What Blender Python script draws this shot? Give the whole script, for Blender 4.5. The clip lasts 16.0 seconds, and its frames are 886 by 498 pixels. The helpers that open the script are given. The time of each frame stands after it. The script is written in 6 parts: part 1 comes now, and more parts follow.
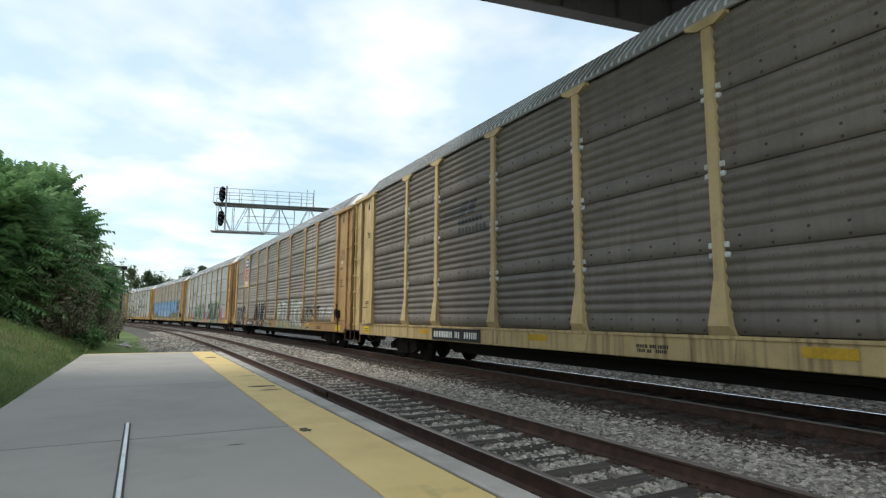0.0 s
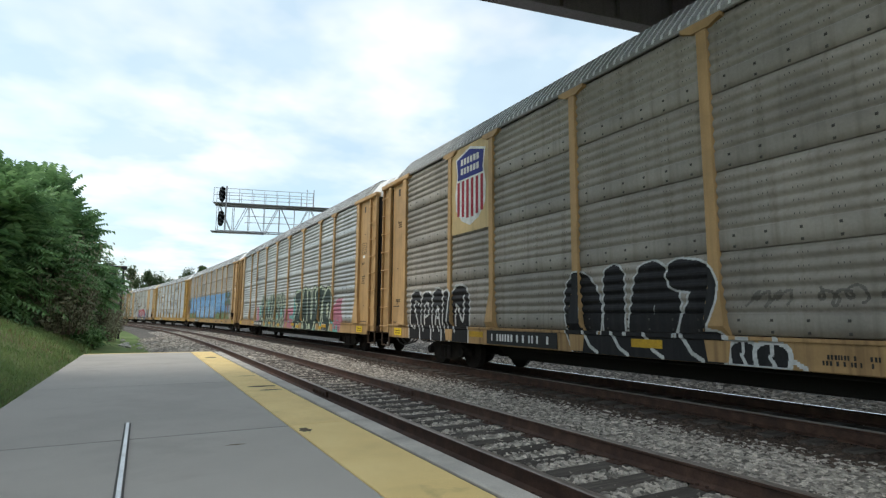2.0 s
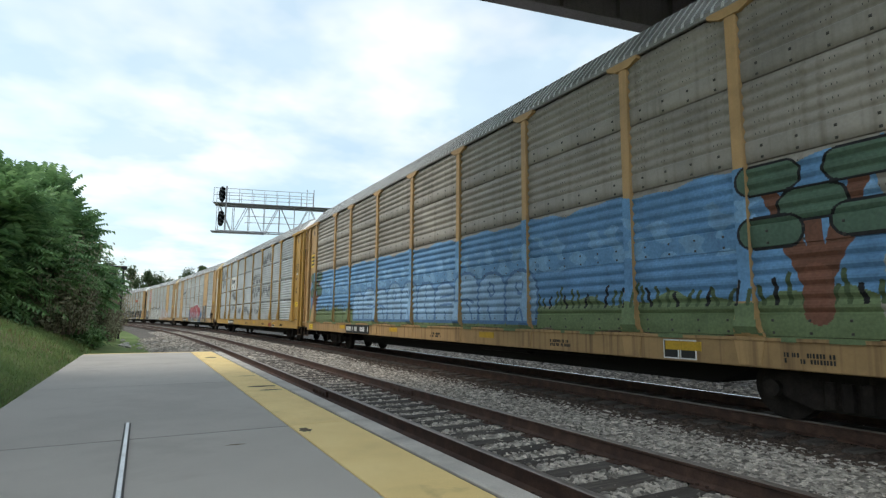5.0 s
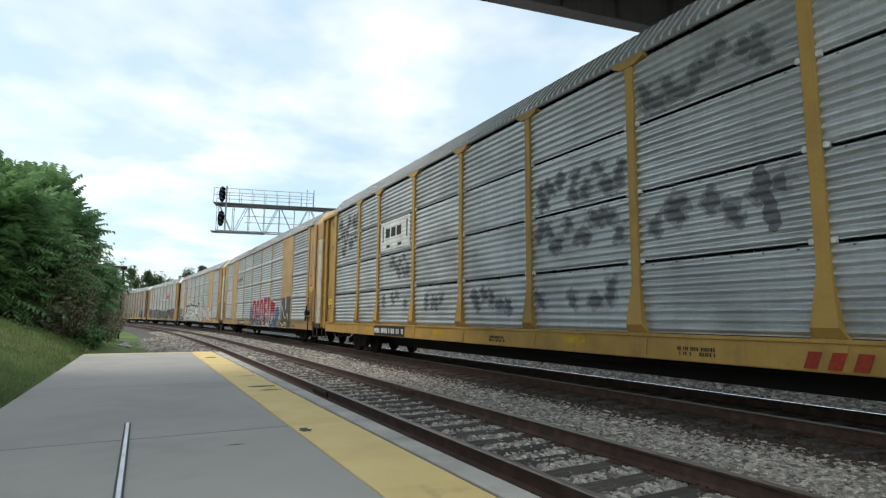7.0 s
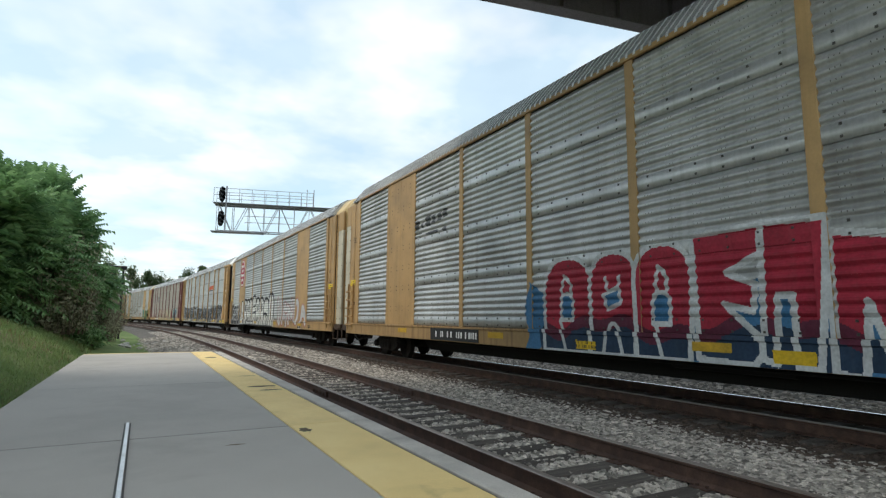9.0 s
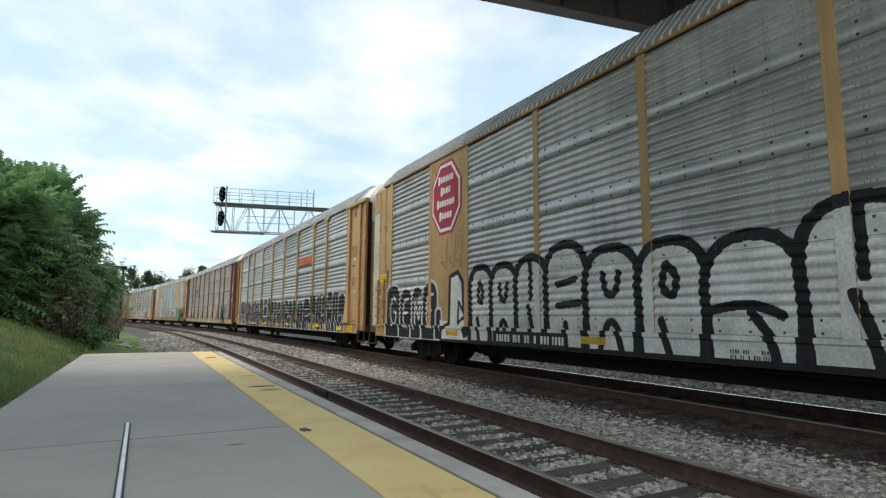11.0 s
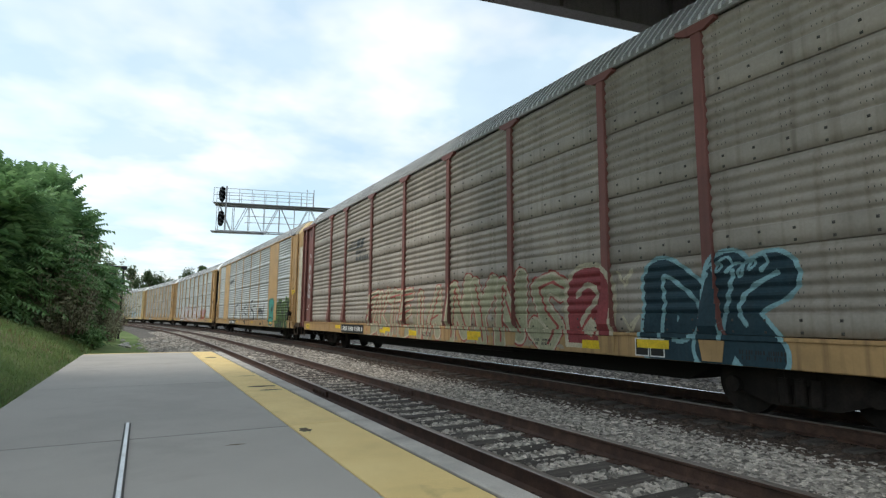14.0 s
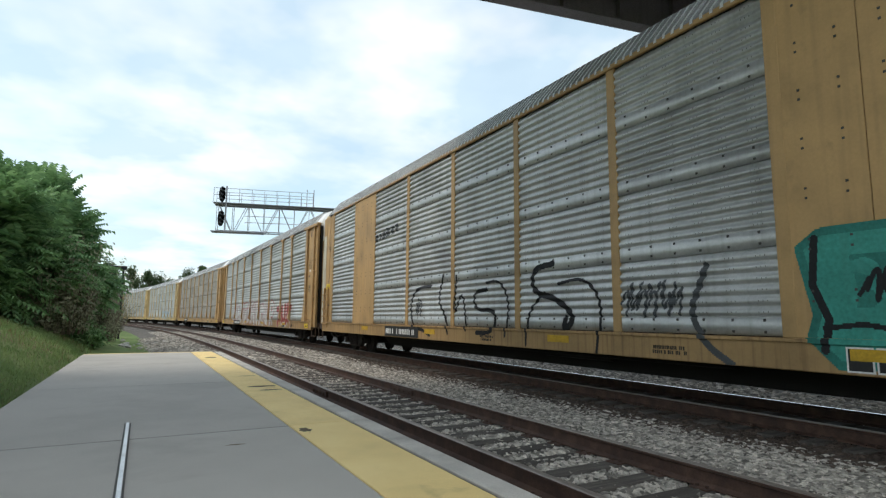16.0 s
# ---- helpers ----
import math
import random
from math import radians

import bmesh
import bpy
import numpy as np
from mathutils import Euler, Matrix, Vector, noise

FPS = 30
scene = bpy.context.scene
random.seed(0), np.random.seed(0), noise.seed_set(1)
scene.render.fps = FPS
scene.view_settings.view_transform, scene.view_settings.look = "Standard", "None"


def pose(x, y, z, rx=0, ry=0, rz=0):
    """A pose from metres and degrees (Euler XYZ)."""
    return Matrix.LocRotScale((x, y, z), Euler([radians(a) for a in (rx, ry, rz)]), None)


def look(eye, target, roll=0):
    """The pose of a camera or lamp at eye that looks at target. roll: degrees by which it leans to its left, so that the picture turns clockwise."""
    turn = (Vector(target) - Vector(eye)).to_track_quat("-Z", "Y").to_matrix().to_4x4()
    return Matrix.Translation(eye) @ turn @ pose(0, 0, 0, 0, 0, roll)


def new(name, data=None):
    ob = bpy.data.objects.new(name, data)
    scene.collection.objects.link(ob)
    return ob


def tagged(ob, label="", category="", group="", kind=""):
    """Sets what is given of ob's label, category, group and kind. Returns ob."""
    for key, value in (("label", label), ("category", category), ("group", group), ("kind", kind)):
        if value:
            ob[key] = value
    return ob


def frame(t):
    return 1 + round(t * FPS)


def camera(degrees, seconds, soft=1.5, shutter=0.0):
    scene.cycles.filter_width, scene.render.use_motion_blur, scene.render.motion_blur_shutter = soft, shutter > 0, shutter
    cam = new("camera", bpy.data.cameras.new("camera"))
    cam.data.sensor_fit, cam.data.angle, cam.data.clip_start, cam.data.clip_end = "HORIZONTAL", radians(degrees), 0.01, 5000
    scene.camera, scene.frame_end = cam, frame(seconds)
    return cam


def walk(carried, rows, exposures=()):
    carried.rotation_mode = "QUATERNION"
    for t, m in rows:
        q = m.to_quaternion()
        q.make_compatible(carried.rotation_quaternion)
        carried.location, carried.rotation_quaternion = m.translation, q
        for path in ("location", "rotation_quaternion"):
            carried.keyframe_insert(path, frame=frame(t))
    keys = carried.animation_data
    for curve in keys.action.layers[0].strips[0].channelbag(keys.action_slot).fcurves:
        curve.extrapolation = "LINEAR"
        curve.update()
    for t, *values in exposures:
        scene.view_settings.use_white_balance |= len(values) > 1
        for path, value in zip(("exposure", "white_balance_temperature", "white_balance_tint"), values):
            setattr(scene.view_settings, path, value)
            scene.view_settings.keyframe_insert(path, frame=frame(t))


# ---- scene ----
# ---- camera ----
YAW, PITCH, ROLL, EYE = radians(28.512), radians(7.194), 0.46, (0.0, 0.0, 1.323)
AIM = (math.sin(YAW) * math.cos(PITCH), math.cos(YAW) * math.cos(PITCH), EYE[2] + math.sin(PITCH))
cam = camera(77.83, 16.0, soft=1.3)
walk(cam, [(0.0, look(EYE, AIM, ROLL)), (16.0, look(EYE, AIM, ROLL))])
scene.view_settings.exposure = 0.05

# ---- light: bright broken overcast, soft sun ----
SUN_EL, SUN_AZ = radians(50), radians(282)
world = bpy.data.worlds.new("sky")
scene.world = world
world.use_nodes = True


def nodes_of(tree):
    tree.nodes.clear()
    return tree.nodes, tree.links


def build_sky():
    n, l = nodes_of(world.node_tree)
    out, bg = n.new("ShaderNodeOutputWorld"), n.new("ShaderNodeBackground")
    sky = n.new("ShaderNodeTexSky")
    sky.sky_type, sky.sun_disc = "NISHITA", False
    sky.sun_elevation, sky.sun_rotation = SUN_EL, SUN_AZ
    sky.air_density, sky.dust_density = 1.0, 2.0
    dim = n.new("ShaderNodeMix"); dim.data_type, dim.blend_type = "RGBA", "MULTIPLY"
    dim.inputs[0].default_value = 1.0
    dim.inputs[7].default_value = (1.75, 1.85, 1.65, 1)
    co = n.new("ShaderNodeTexCoord")
    sep = n.new("ShaderNodeSeparateXYZ")
    # cloud sheets are stretched level: the height is squeezed before the noise
    add = n.new("ShaderNodeMath"); add.operation = "ADD"; add.inputs[1].default_value = 0.18
    dx, dy = n.new("ShaderNodeMath"), n.new("ShaderNodeMath")
    dx.operation = dy.operation = "DIVIDE"
    comb = n.new("ShaderNodeCombineXYZ")
    big, fine = n.new("ShaderNodeTexNoise"), n.new("ShaderNodeTexNoise")
    big.inputs["Scale"].default_value, big.inputs["Detail"].default_value = 0.75, 5.0
    big.inputs["Roughness"].default_value = 0.48
    fine.inputs["Scale"].default_value, fine.inputs["Detail"].default_value = 2.6, 4.0
    ramp = n.new("ShaderNodeValToRGB")
    ramp.color_ramp.elements[0].position, ramp.color_ramp.elements[1].position = 0.26, 0.60
    tone = n.new("ShaderNodeValToRGB")
    tone.color_ramp.elements[0].position, tone.color_ramp.elements[1].position = 0.40, 0.66
    tone.color_ramp.elements[0].color, tone.color_ramp.elements[1].color = (5.4, 6.7, 7.6, 1), (8.7, 8.9, 8.9, 1)
    mix = n.new("ShaderNodeMix"); mix.data_type = "RGBA"
    l.new(co.outputs["Generated"], sep.inputs[0]); l.new(sep.outputs[2], add.inputs[0])
    l.new(sep.outputs[0], dx.inputs[0]); l.new(add.outputs[0], dx.inputs[1])
    l.new(sep.outputs[1], dy.inputs[0]); l.new(add.outputs[0], dy.inputs[1])
    l.new(dx.outputs[0], comb.inputs[0]); l.new(dy.outputs[0], comb.inputs[1])
    l.new(comb.outputs[0], big.inputs["Vector"]); l.new(comb.outputs[0], fine.inputs["Vector"])
    l.new(big.outputs[0], ramp.inputs[0]); l.new(fine.outputs[0], tone.inputs[0])
    l.new(sky.outputs[0], dim.inputs[6])
    l.new(ramp.outputs[0], mix.inputs[0]); l.new(dim.outputs[2], mix.inputs[6]); l.new(tone.outputs[0], mix.inputs[7])
    l.new(mix.outputs[2], bg.inputs[0]); bg.inputs[1].default_value = 0.135
    l.new(bg.outputs[0], out.inputs[0])


build_sky()
sun_data = bpy.data.lights.new("sun", "SUN")
sun_data.energy, sun_data.angle, sun_data.color = 1.5, radians(18), (1.0, 0.94, 0.85)
sun = new("sun", sun_data)
sun.matrix_world = look((math.sin(SUN_AZ) * math.cos(SUN_EL) * 60, math.cos(SUN_AZ) * math.cos(SUN_EL) * 60, math.sin(SUN_EL) * 60), (0, 0, 0))


# ---- materials ----
def surface(name, base, dark=None, light=None, rough=0.7, metal=0.0, grain=40.0, stain=1.2, bump=0.15, bump_dist=0.004,
            streak=0.0, streak_colour=(0.12, 0.07, 0.04), vary=0.0, coord="Object", island=0.0, spec=0.4, stretch=(1, 1, 1), patch=None, speck=0.16):
    """A weathered surface: stains and grain at two scales, optional vertical streaks, each piece a little apart."""
    m = bpy.data.materials.new(name)
    m.use_nodes = True
    n, l = nodes_of(m.node_tree)
    out, bsdf = n.new("ShaderNodeOutputMaterial"), n.new("ShaderNodeBsdfPrincipled")
    dark = dark or tuple(c * 0.7 for c in base)
    light = light or tuple(min(1, c * 1.2) for c in base)
    co, mp = n.new("ShaderNodeTexCoord"), n.new("ShaderNodeMapping")
    mp.inputs["Scale"].default_value = stretch
    l.new(co.outputs[coord], mp.inputs[0])
    info = n.new("ShaderNodeObjectInfo")
    shift = n.new("ShaderNodeVectorMath"); shift.operation = "ADD"
    l.new(mp.outputs[0], shift.inputs[0])
    if coord == "Object":
        k = n.new("ShaderNodeMath"); k.operation = "MULTIPLY"; k.inputs[1].default_value = 37.0
        l.new(info.outputs["Random"], k.inputs[0]); l.new(k.outputs[0], shift.inputs[1])
    big, small = n.new("ShaderNodeTexNoise"), n.new("ShaderNodeTexNoise")
    big.inputs["Scale"].default_value, big.inputs["Detail"].default_value, big.inputs["Roughness"].default_value = stain, 6, 0.6
    small.inputs["Scale"].default_value, small.inputs["Detail"].default_value = grain, 3
    l.new(shift.outputs[0], big.inputs["Vector"]); l.new(shift.outputs[0], small.inputs["Vector"])
    r = n.new("ShaderNodeValToRGB")
    e = r.color_ramp.elements
    e[0].position, e[0].color, e[1].position, e[1].color = 0.28, (*dark, 1), 0.72, (*light, 1)
    mid = e.new(0.5); mid.color = (*base, 1)
    l.new(big.outputs[0], r.inputs[0])
    g = n.new("ShaderNodeMapRange")
    g.inputs["From Min"].default_value, g.inputs["From Max"].default_value = 0.3, 0.7
    g.inputs["To Min"].default_value, g.inputs["To Max"].default_value = 1 - speck, 1 + speck * 0.85
    l.new(small.outputs[0], g.inputs["Value"])
    mul = n.new("ShaderNodeMix"); mul.data_type, mul.blend_type = "RGBA", "MULTIPLY"; mul.inputs[0].default_value = 1
    l.new(r.outputs[0], mul.inputs[6]); l.new(g.outputs[0], mul.inputs[7])
    col = mul.outputs[2]
    if vary or island:
        src = info.outputs["Random"]
        if island:
            geo = n.new("ShaderNodeNewGeometry"); src = geo.outputs["Random Per Island"]
        a = max(vary, island)
        v = n.new("ShaderNodeMapRange"); v.inputs["To Min"].default_value, v.inputs["To Max"].default_value = 1 - a, 1 + a
        l.new(src, v.inputs["Value"])
        mv = n.new("ShaderNodeMix"); mv.data_type, mv.blend_type = "RGBA", "MULTIPLY"; mv.inputs[0].default_value = 1
        l.new(col, mv.inputs[6]); l.new(v.outputs[0], mv.inputs[7]); col = mv.outputs[2]
    if streak:
        ms = n.new("ShaderNodeMapping"); ms.inputs["Scale"].default_value = (6, 6, 0.25)
        st = n.new("ShaderNodeTexNoise"); st.inputs["Scale"].default_value, st.inputs["Detail"].default_value = 1.6, 5
        l.new(shift.outputs[0], ms.inputs[0]); l.new(ms.outputs[0], st.inputs["Vector"])
        sr = n.new("ShaderNodeMapRange")
        sr.inputs["From Min"].default_value, sr.inputs["From Max"].default_value = 0.5, 0.78
        sr.inputs["To Max"].default_value = streak
        l.new(st.outputs[0], sr.inputs["Value"])
        mx = n.new("ShaderNodeMix"); mx.data_type = "RGBA"
        l.new(sr.outputs[0], mx.inputs[0]); l.new(col, mx.inputs[6]); mx.inputs[7].default_value = (*streak_colour, 1)
        col = mx.outputs[2]
    if patch:
        colour, lo, hi, size = patch
        pt = n.new("ShaderNodeTexNoise"); pt.inputs["Scale"].default_value, pt.inputs["Detail"].default_value = size, 7
        pt.inputs["Roughness"].default_value = 0.65
        l.new(shift.outputs[0], pt.inputs["Vector"])
        pr = n.new("ShaderNodeMapRange"); pr.inputs["From Min"].default_value, pr.inputs["From Max"].default_value = lo, hi
        l.new(pt.outputs[0], pr.inputs["Value"])
        mx = n.new("ShaderNodeMix"); mx.data_type = "RGBA"
        l.new(pr.outputs[0], mx.inputs[0]); l.new(col, mx.inputs[6]); mx.inputs[7].default_value = (*colour, 1)
        col = mx.outputs[2]
    l.new(col, bsdf.inputs["Base Color"])
    rr = n.new("ShaderNodeMapRange"); rr.inputs["To Min"].default_value, rr.inputs["To Max"].default_value = max(0, rough - 0.12), min(1, rough + 0.12)
    l.new(big.outputs[0], rr.inputs["Value"]); l.new(rr.outputs[0], bsdf.inputs["Roughness"])
    bsdf.inputs["Metallic"].default_value = metal
    bsdf.inputs["Specular IOR Level"].default_value = spec
    if bump:
        b = n.new("ShaderNodeBump"); b.inputs["Strength"].default_value, b.inputs["Distance"].default_value = bump, bump_dist
        l.new(small.outputs[0], b.inputs["Height"]); l.new(b.outputs[0], bsdf.inputs["Normal"])
    l.new(bsdf.outputs[0], out.inputs[0])
    return m


def leafy(name, a, b):
    """Leaves: two greens from leaf to leaf, a little light through them."""
    m = bpy.data.materials.new(name)
    m.use_nodes = True
    n, l = nodes_of(m.node_tree)
    out, bsdf, tr, mx = (n.new(k) for k in ("ShaderNodeOutputMaterial", "ShaderNodeBsdfPrincipled", "ShaderNodeBsdfTranslucent", "ShaderNodeMixShader"))
    geo, r = n.new("ShaderNodeNewGeometry"), n.new("ShaderNodeValToRGB")
    e = r.color_ramp.elements
    e[0].color, e[1].color = (*a, 1), (*b, 1)
    co, tx, ad = n.new("ShaderNodeTexCoord"), n.new("ShaderNodeTexNoise"), n.new("ShaderNodeMath")
    tx.inputs["Scale"].default_value, tx.inputs["Detail"].default_value = 0.7, 3
    l.new(co.outputs["Object"], tx.inputs["Vector"])
    ad.operation = "MULTIPLY_ADD"; ad.inputs[1].default_value = 0.5
    sc = n.new("ShaderNodeMath"); sc.operation = "MULTIPLY_ADD"; sc.inputs[1].default_value, sc.inputs[2].default_value = 1.6, -0.55
    l.new(tx.outputs[0], sc.inputs[0]); l.new(geo.outputs["Random Per Island"], ad.inputs[0]); l.new(sc.outputs[0], ad.inputs[2])
    l.new(ad.outputs[0], r.inputs[0])
    l.new(r.outputs[0], bsdf.inputs["Base Color"]); l.new(r.outputs[0], tr.inputs[0])
    bsdf.inputs["Roughness"].default_value, bsdf.inputs["Specular IOR Level"].default_value = 0.55, 0.3
    mx.inputs[0].default_value = 0.4
    l.new(bsdf.outputs[0], mx.inputs[1]); l.new(tr.outputs[0], mx.inputs[2]); l.new(mx.outputs[0], out.inputs[0])
    return m


CONCRETE = surface("platform_concrete", (0.475, 0.445, 0.405), (0.41, 0.383, 0.348), (0.53, 0.497, 0.455), rough=0.85, grain=220, stain=0.55, bump=0.2, bump_dist=0.002, coord="Object", vary=0.03, patch=((0.40, 0.37, 0.335), 0.56, 0.74, 0.9))
EDGE_CONCRETE = surface("edge_concrete", (0.54, 0.505, 0.46), rough=0.9, grain=150, stain=2.0, bump=0.3, bump_dist=0.003)
GROOVE = surface("dark_joint", (0.12, 0.115, 0.11), rough=0.95, grain=90, stain=3)
YELLOW = surface("yellow_warning_paint", (0.90, 0.67, 0.29), (0.81, 0.60, 0.25), (0.95, 0.73, 0.34), rough=0.75, grain=180, stain=1.8, bump=0.3, bump_dist=0.003, patch=((0.40, 0.31, 0.14), 0.60, 0.80, 1.4))
STRIP_METAL = surface("strip_metal", (0.62, 0.62, 0.63), rough=0.35, metal=0.8, grain=60, stain=4)
SCUFF = surface("scuff", (0.13, 0.10, 0.055), rough=0.9, grain=90, stain=6)
RUST = surface("rusty_rail", (0.075, 0.041, 0.030), (0.045, 0.027, 0.021), (0.118, 0.068, 0.048), rough=0.8, grain=60, stain=5, bump=0.3, bump_dist=0.003, coord="Object")
HEAD_DULL = surface("dull_rail_head", (0.26, 0.22, 0.19), rough=0.45, metal=0.5, grain=80, stain=3)
HEAD_SHINE = surface("bright_rail_head", (0.72, 0.72, 0.76), rough=0.16, metal=1.0, grain=90, stain=3, bump=0)
TIE = surface("weathered_tie", (0.085, 0.072, 0.062), (0.045, 0.038, 0.034), (0.13, 0.115, 0.10), rough=0.95, grain=30, stain=5, bump=0.6, bump_dist=0.008, vary=0.2, stretch=(0.4, 4, 4))
STONE = surface("ballast_stone", (0.37, 0.332, 0.288), (0.20, 0.178, 0.15), (0.59, 0.535, 0.472), rough=0.92, grain=60, stain=8, bump=0.4, island=0.7)
# darker copy of the ballast stone, with the shade beyond the train in its colour
STONE_FAR = surface("shaded_ballast_stone", (0.23, 0.21, 0.19), (0.13, 0.118, 0.105), (0.36, 0.33, 0.30), rough=0.92, grain=60, stain=8, bump=0.4, island=0.7)
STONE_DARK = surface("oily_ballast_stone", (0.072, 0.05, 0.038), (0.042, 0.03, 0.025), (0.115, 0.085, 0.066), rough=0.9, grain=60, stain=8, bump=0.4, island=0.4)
BALLAST = surface("ballast_bed", (0.105, 0.092, 0.08), (0.045, 0.039, 0.034), (0.24, 0.215, 0.19), rough=0.95, grain=14, stain=22, bump=1.0, bump_dist=0.05)
# oil stains and the shade under the train share this dark colour
BALLAST_DARK = surface("oily_shaded_ballast_bed", (0.055, 0.039, 0.031), (0.03, 0.022, 0.018), (0.09, 0.066, 0.052), rough=0.95, grain=14, stain=22, bump=1.0, bump_dist=0.04)
GROUND = surface("meadow_ground", (0.155, 0.215, 0.08), (0.11, 0.17, 0.06), (0.23, 0.245, 0.115), rough=1.0, grain=9, stain=0.35, bump=0.8, bump_dist=0.05, spec=0.1, patch=((0.20, 0.155, 0.085), 0.58, 0.7, 0.22))
BLADE = leafy("grass_blade", (0.14, 0.23, 0.075), (0.30, 0.38, 0.155))
DRY_BLADE = leafy("dry_grass_blade", (0.22, 0.18, 0.09), (0.30, 0.25, 0.13))
LEAF = leafy("broad_leaf", (0.071, 0.147, 0.067), (0.233, 0.373, 0.152))
LEAF_BRIGHT = leafy("frond_leaf", (0.089, 0.190, 0.084), (0.320, 0.496, 0.214))
LEAF_DULL = leafy("dull_leaf", (0.190, 0.195, 0.125), (0.380, 0.370, 0.240))
LEAF_FAR = leafy("far_leaf", (0.056, 0.096, 0.040), (0.128, 0.176, 0.080))
BARK = surface("bark", (0.12, 0.095, 0.07), rough=0.95, grain=30, stain=6, bump=0.8, bump_dist=0.02, stretch=(3, 3, 0.5))
TWIG = surface("dry_twig", (0.21, 0.17, 0.13), rough=0.95, grain=30, stain=3)
GALV = surface("galvanized_steel", (0.34, 0.35, 0.37), rough=0.55, metal=0.35, grain=40, stain=3)
BLACK = surface("black_signal_paint", (0.018, 0.019, 0.022), rough=0.55, grain=60, stain=3)
LENS = surface("dark_signal_lens", (0.03, 0.03, 0.035), rough=0.12, grain=10, stain=2, bump=0)
BRIDGE_STEEL = surface("bridge_steel", (0.25, 0.22, 0.255), (0.20, 0.175, 0.205), (0.31, 0.275, 0.32), rough=0.7, grain=30, stain=0.8, streak=0.3, streak_colour=(0.07, 0.05, 0.04))
BRIDGE_CONCRETE = surface("bridge_concrete", (0.22, 0.21, 0.20), rough=0.9, grain=60, stain=0.6)
TRUCK = surface("grimy_truck_steel", (0.022, 0.018, 0.016), (0.012, 0.010, 0.009), (0.042, 0.034, 0.029), spec=0.2, rough=0.85, grain=40, stain=3)
UNDER = surface("underframe_grime_and_gap_shade", (0.016, 0.014, 0.013), rough=0.85, grain=40, stain=2)
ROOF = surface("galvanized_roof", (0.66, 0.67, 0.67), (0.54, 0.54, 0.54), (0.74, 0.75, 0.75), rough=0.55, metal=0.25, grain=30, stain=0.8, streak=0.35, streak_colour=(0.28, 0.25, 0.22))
# darker roof grey: shade between the ribs as colour, also on plain eave rails
ROOF_SHADE = surface("shaded_roof_valley", (0.30, 0.296, 0.288), (0.22, 0.216, 0.208), (0.38, 0.376, 0.368), rough=0.7, metal=0.15, grain=30, stain=0.8)
PLATE_WHITE = surface("white_end_plate", (0.80, 0.80, 0.785), (0.72, 0.72, 0.70), (0.84, 0.84, 0.83), rough=0.6, grain=30, stain=1.5, speck=0.03, streak=0.3, streak_colour=(0.35, 0.3, 0.24))
HOSE = surface("black_hose", (0.012, 0.012, 0.013), rough=0.6, grain=60, stain=4)
CREAM_PLATE = surface("cream_edge_plate", (0.50, 0.46, 0.36), rough=0.6, grain=30, stain=1.5, speck=0.05, streak=0.5, streak_colour=(0.26, 0.19, 0.11))
MARK_BLACK = surface("black_marking", (0.02, 0.02, 0.02), rough=0.7, grain=40, stain=3)
MARK_WHITE = surface("white_marking", (0.72, 0.72, 0.70), rough=0.7, grain=40, stain=3)
BOLT = surface("bolt_head", (0.06, 0.055, 0.05), rough=0.7, grain=60, stain=8)
CLIP = surface("white_clip", (0.62, 0.62, 0.60), rough=0.6, grain=60, stain=8)
ROCK = surface("pale_rubble", (0.50, 0.48, 0.45), rough=0.95, grain=30, stain=5, bump=0.5)


def panel_paint(name, base, dirt, amount, metal=0.5, rough=0.38):
    return surface(name, base, tuple(c * 0.72 for c in base), tuple(min(1, c * 1.22) for c in base), rough=rough, metal=metal, grain=26, stain=0.9, bump=0.05, speck=0.07,
                   streak=amount, streak_colour=dirt, vary=0.10)


def paint(name, base, dirt=(0.13, 0.085, 0.05), amount=0.28, rough=0.6):
    return surface(name, base, tuple(c * 0.72 for c in base), tuple(min(1, c * 1.15) for c in base), rough=rough, grain=30, stain=1.1, bump=0.04, speck=0.045, patch=(tuple(c * 0.55 + 0.02 for c in base), 0.60, 0.85, 2.3), streak=amount, streak_colour=dirt, vary=0.08)


SPRAY = {}


def spray(colour):
    key = tuple(round(c, 3) for c in colour)
    if key not in SPRAY:
        SPRAY[key] = surface("spray_paint", colour, tuple(c * 0.75 for c in colour), tuple(min(1, c * 1.2) for c in colour), rough=0.6, spec=0.22, grain=24, stain=2.2, bump=0.05, streak=0.2, streak_colour=tuple(c * 0.5 + 0.06 for c in colour))
    return SPRAY[key]


# ---- mesh helpers ----
def mesh_from(name, verts, faces, mats, index=None, smooth=False):
    me = bpy.data.meshes.new(name)
    me.from_pydata([tuple(map(float, v)) for v in verts], [], faces)
    for m in mats:
        me.materials.append(m)
    if index is not None:
        me.polygons.foreach_set("material_index", index)
    if smooth:
        me.polygons.foreach_set("use_smooth", [True] * len(me.polygons))
    me.update()
    return me


def bm_mesh(name, bm, mats):
    bmesh.ops.recalc_face_normals(bm, faces=bm.faces)
    me = bpy.data.meshes.new(name)
    bm.to_mesh(me)
    bm.free()
    for m in (mats if isinstance(mats, (list, tuple)) else [mats]):
        me.materials.append(m)
    return me


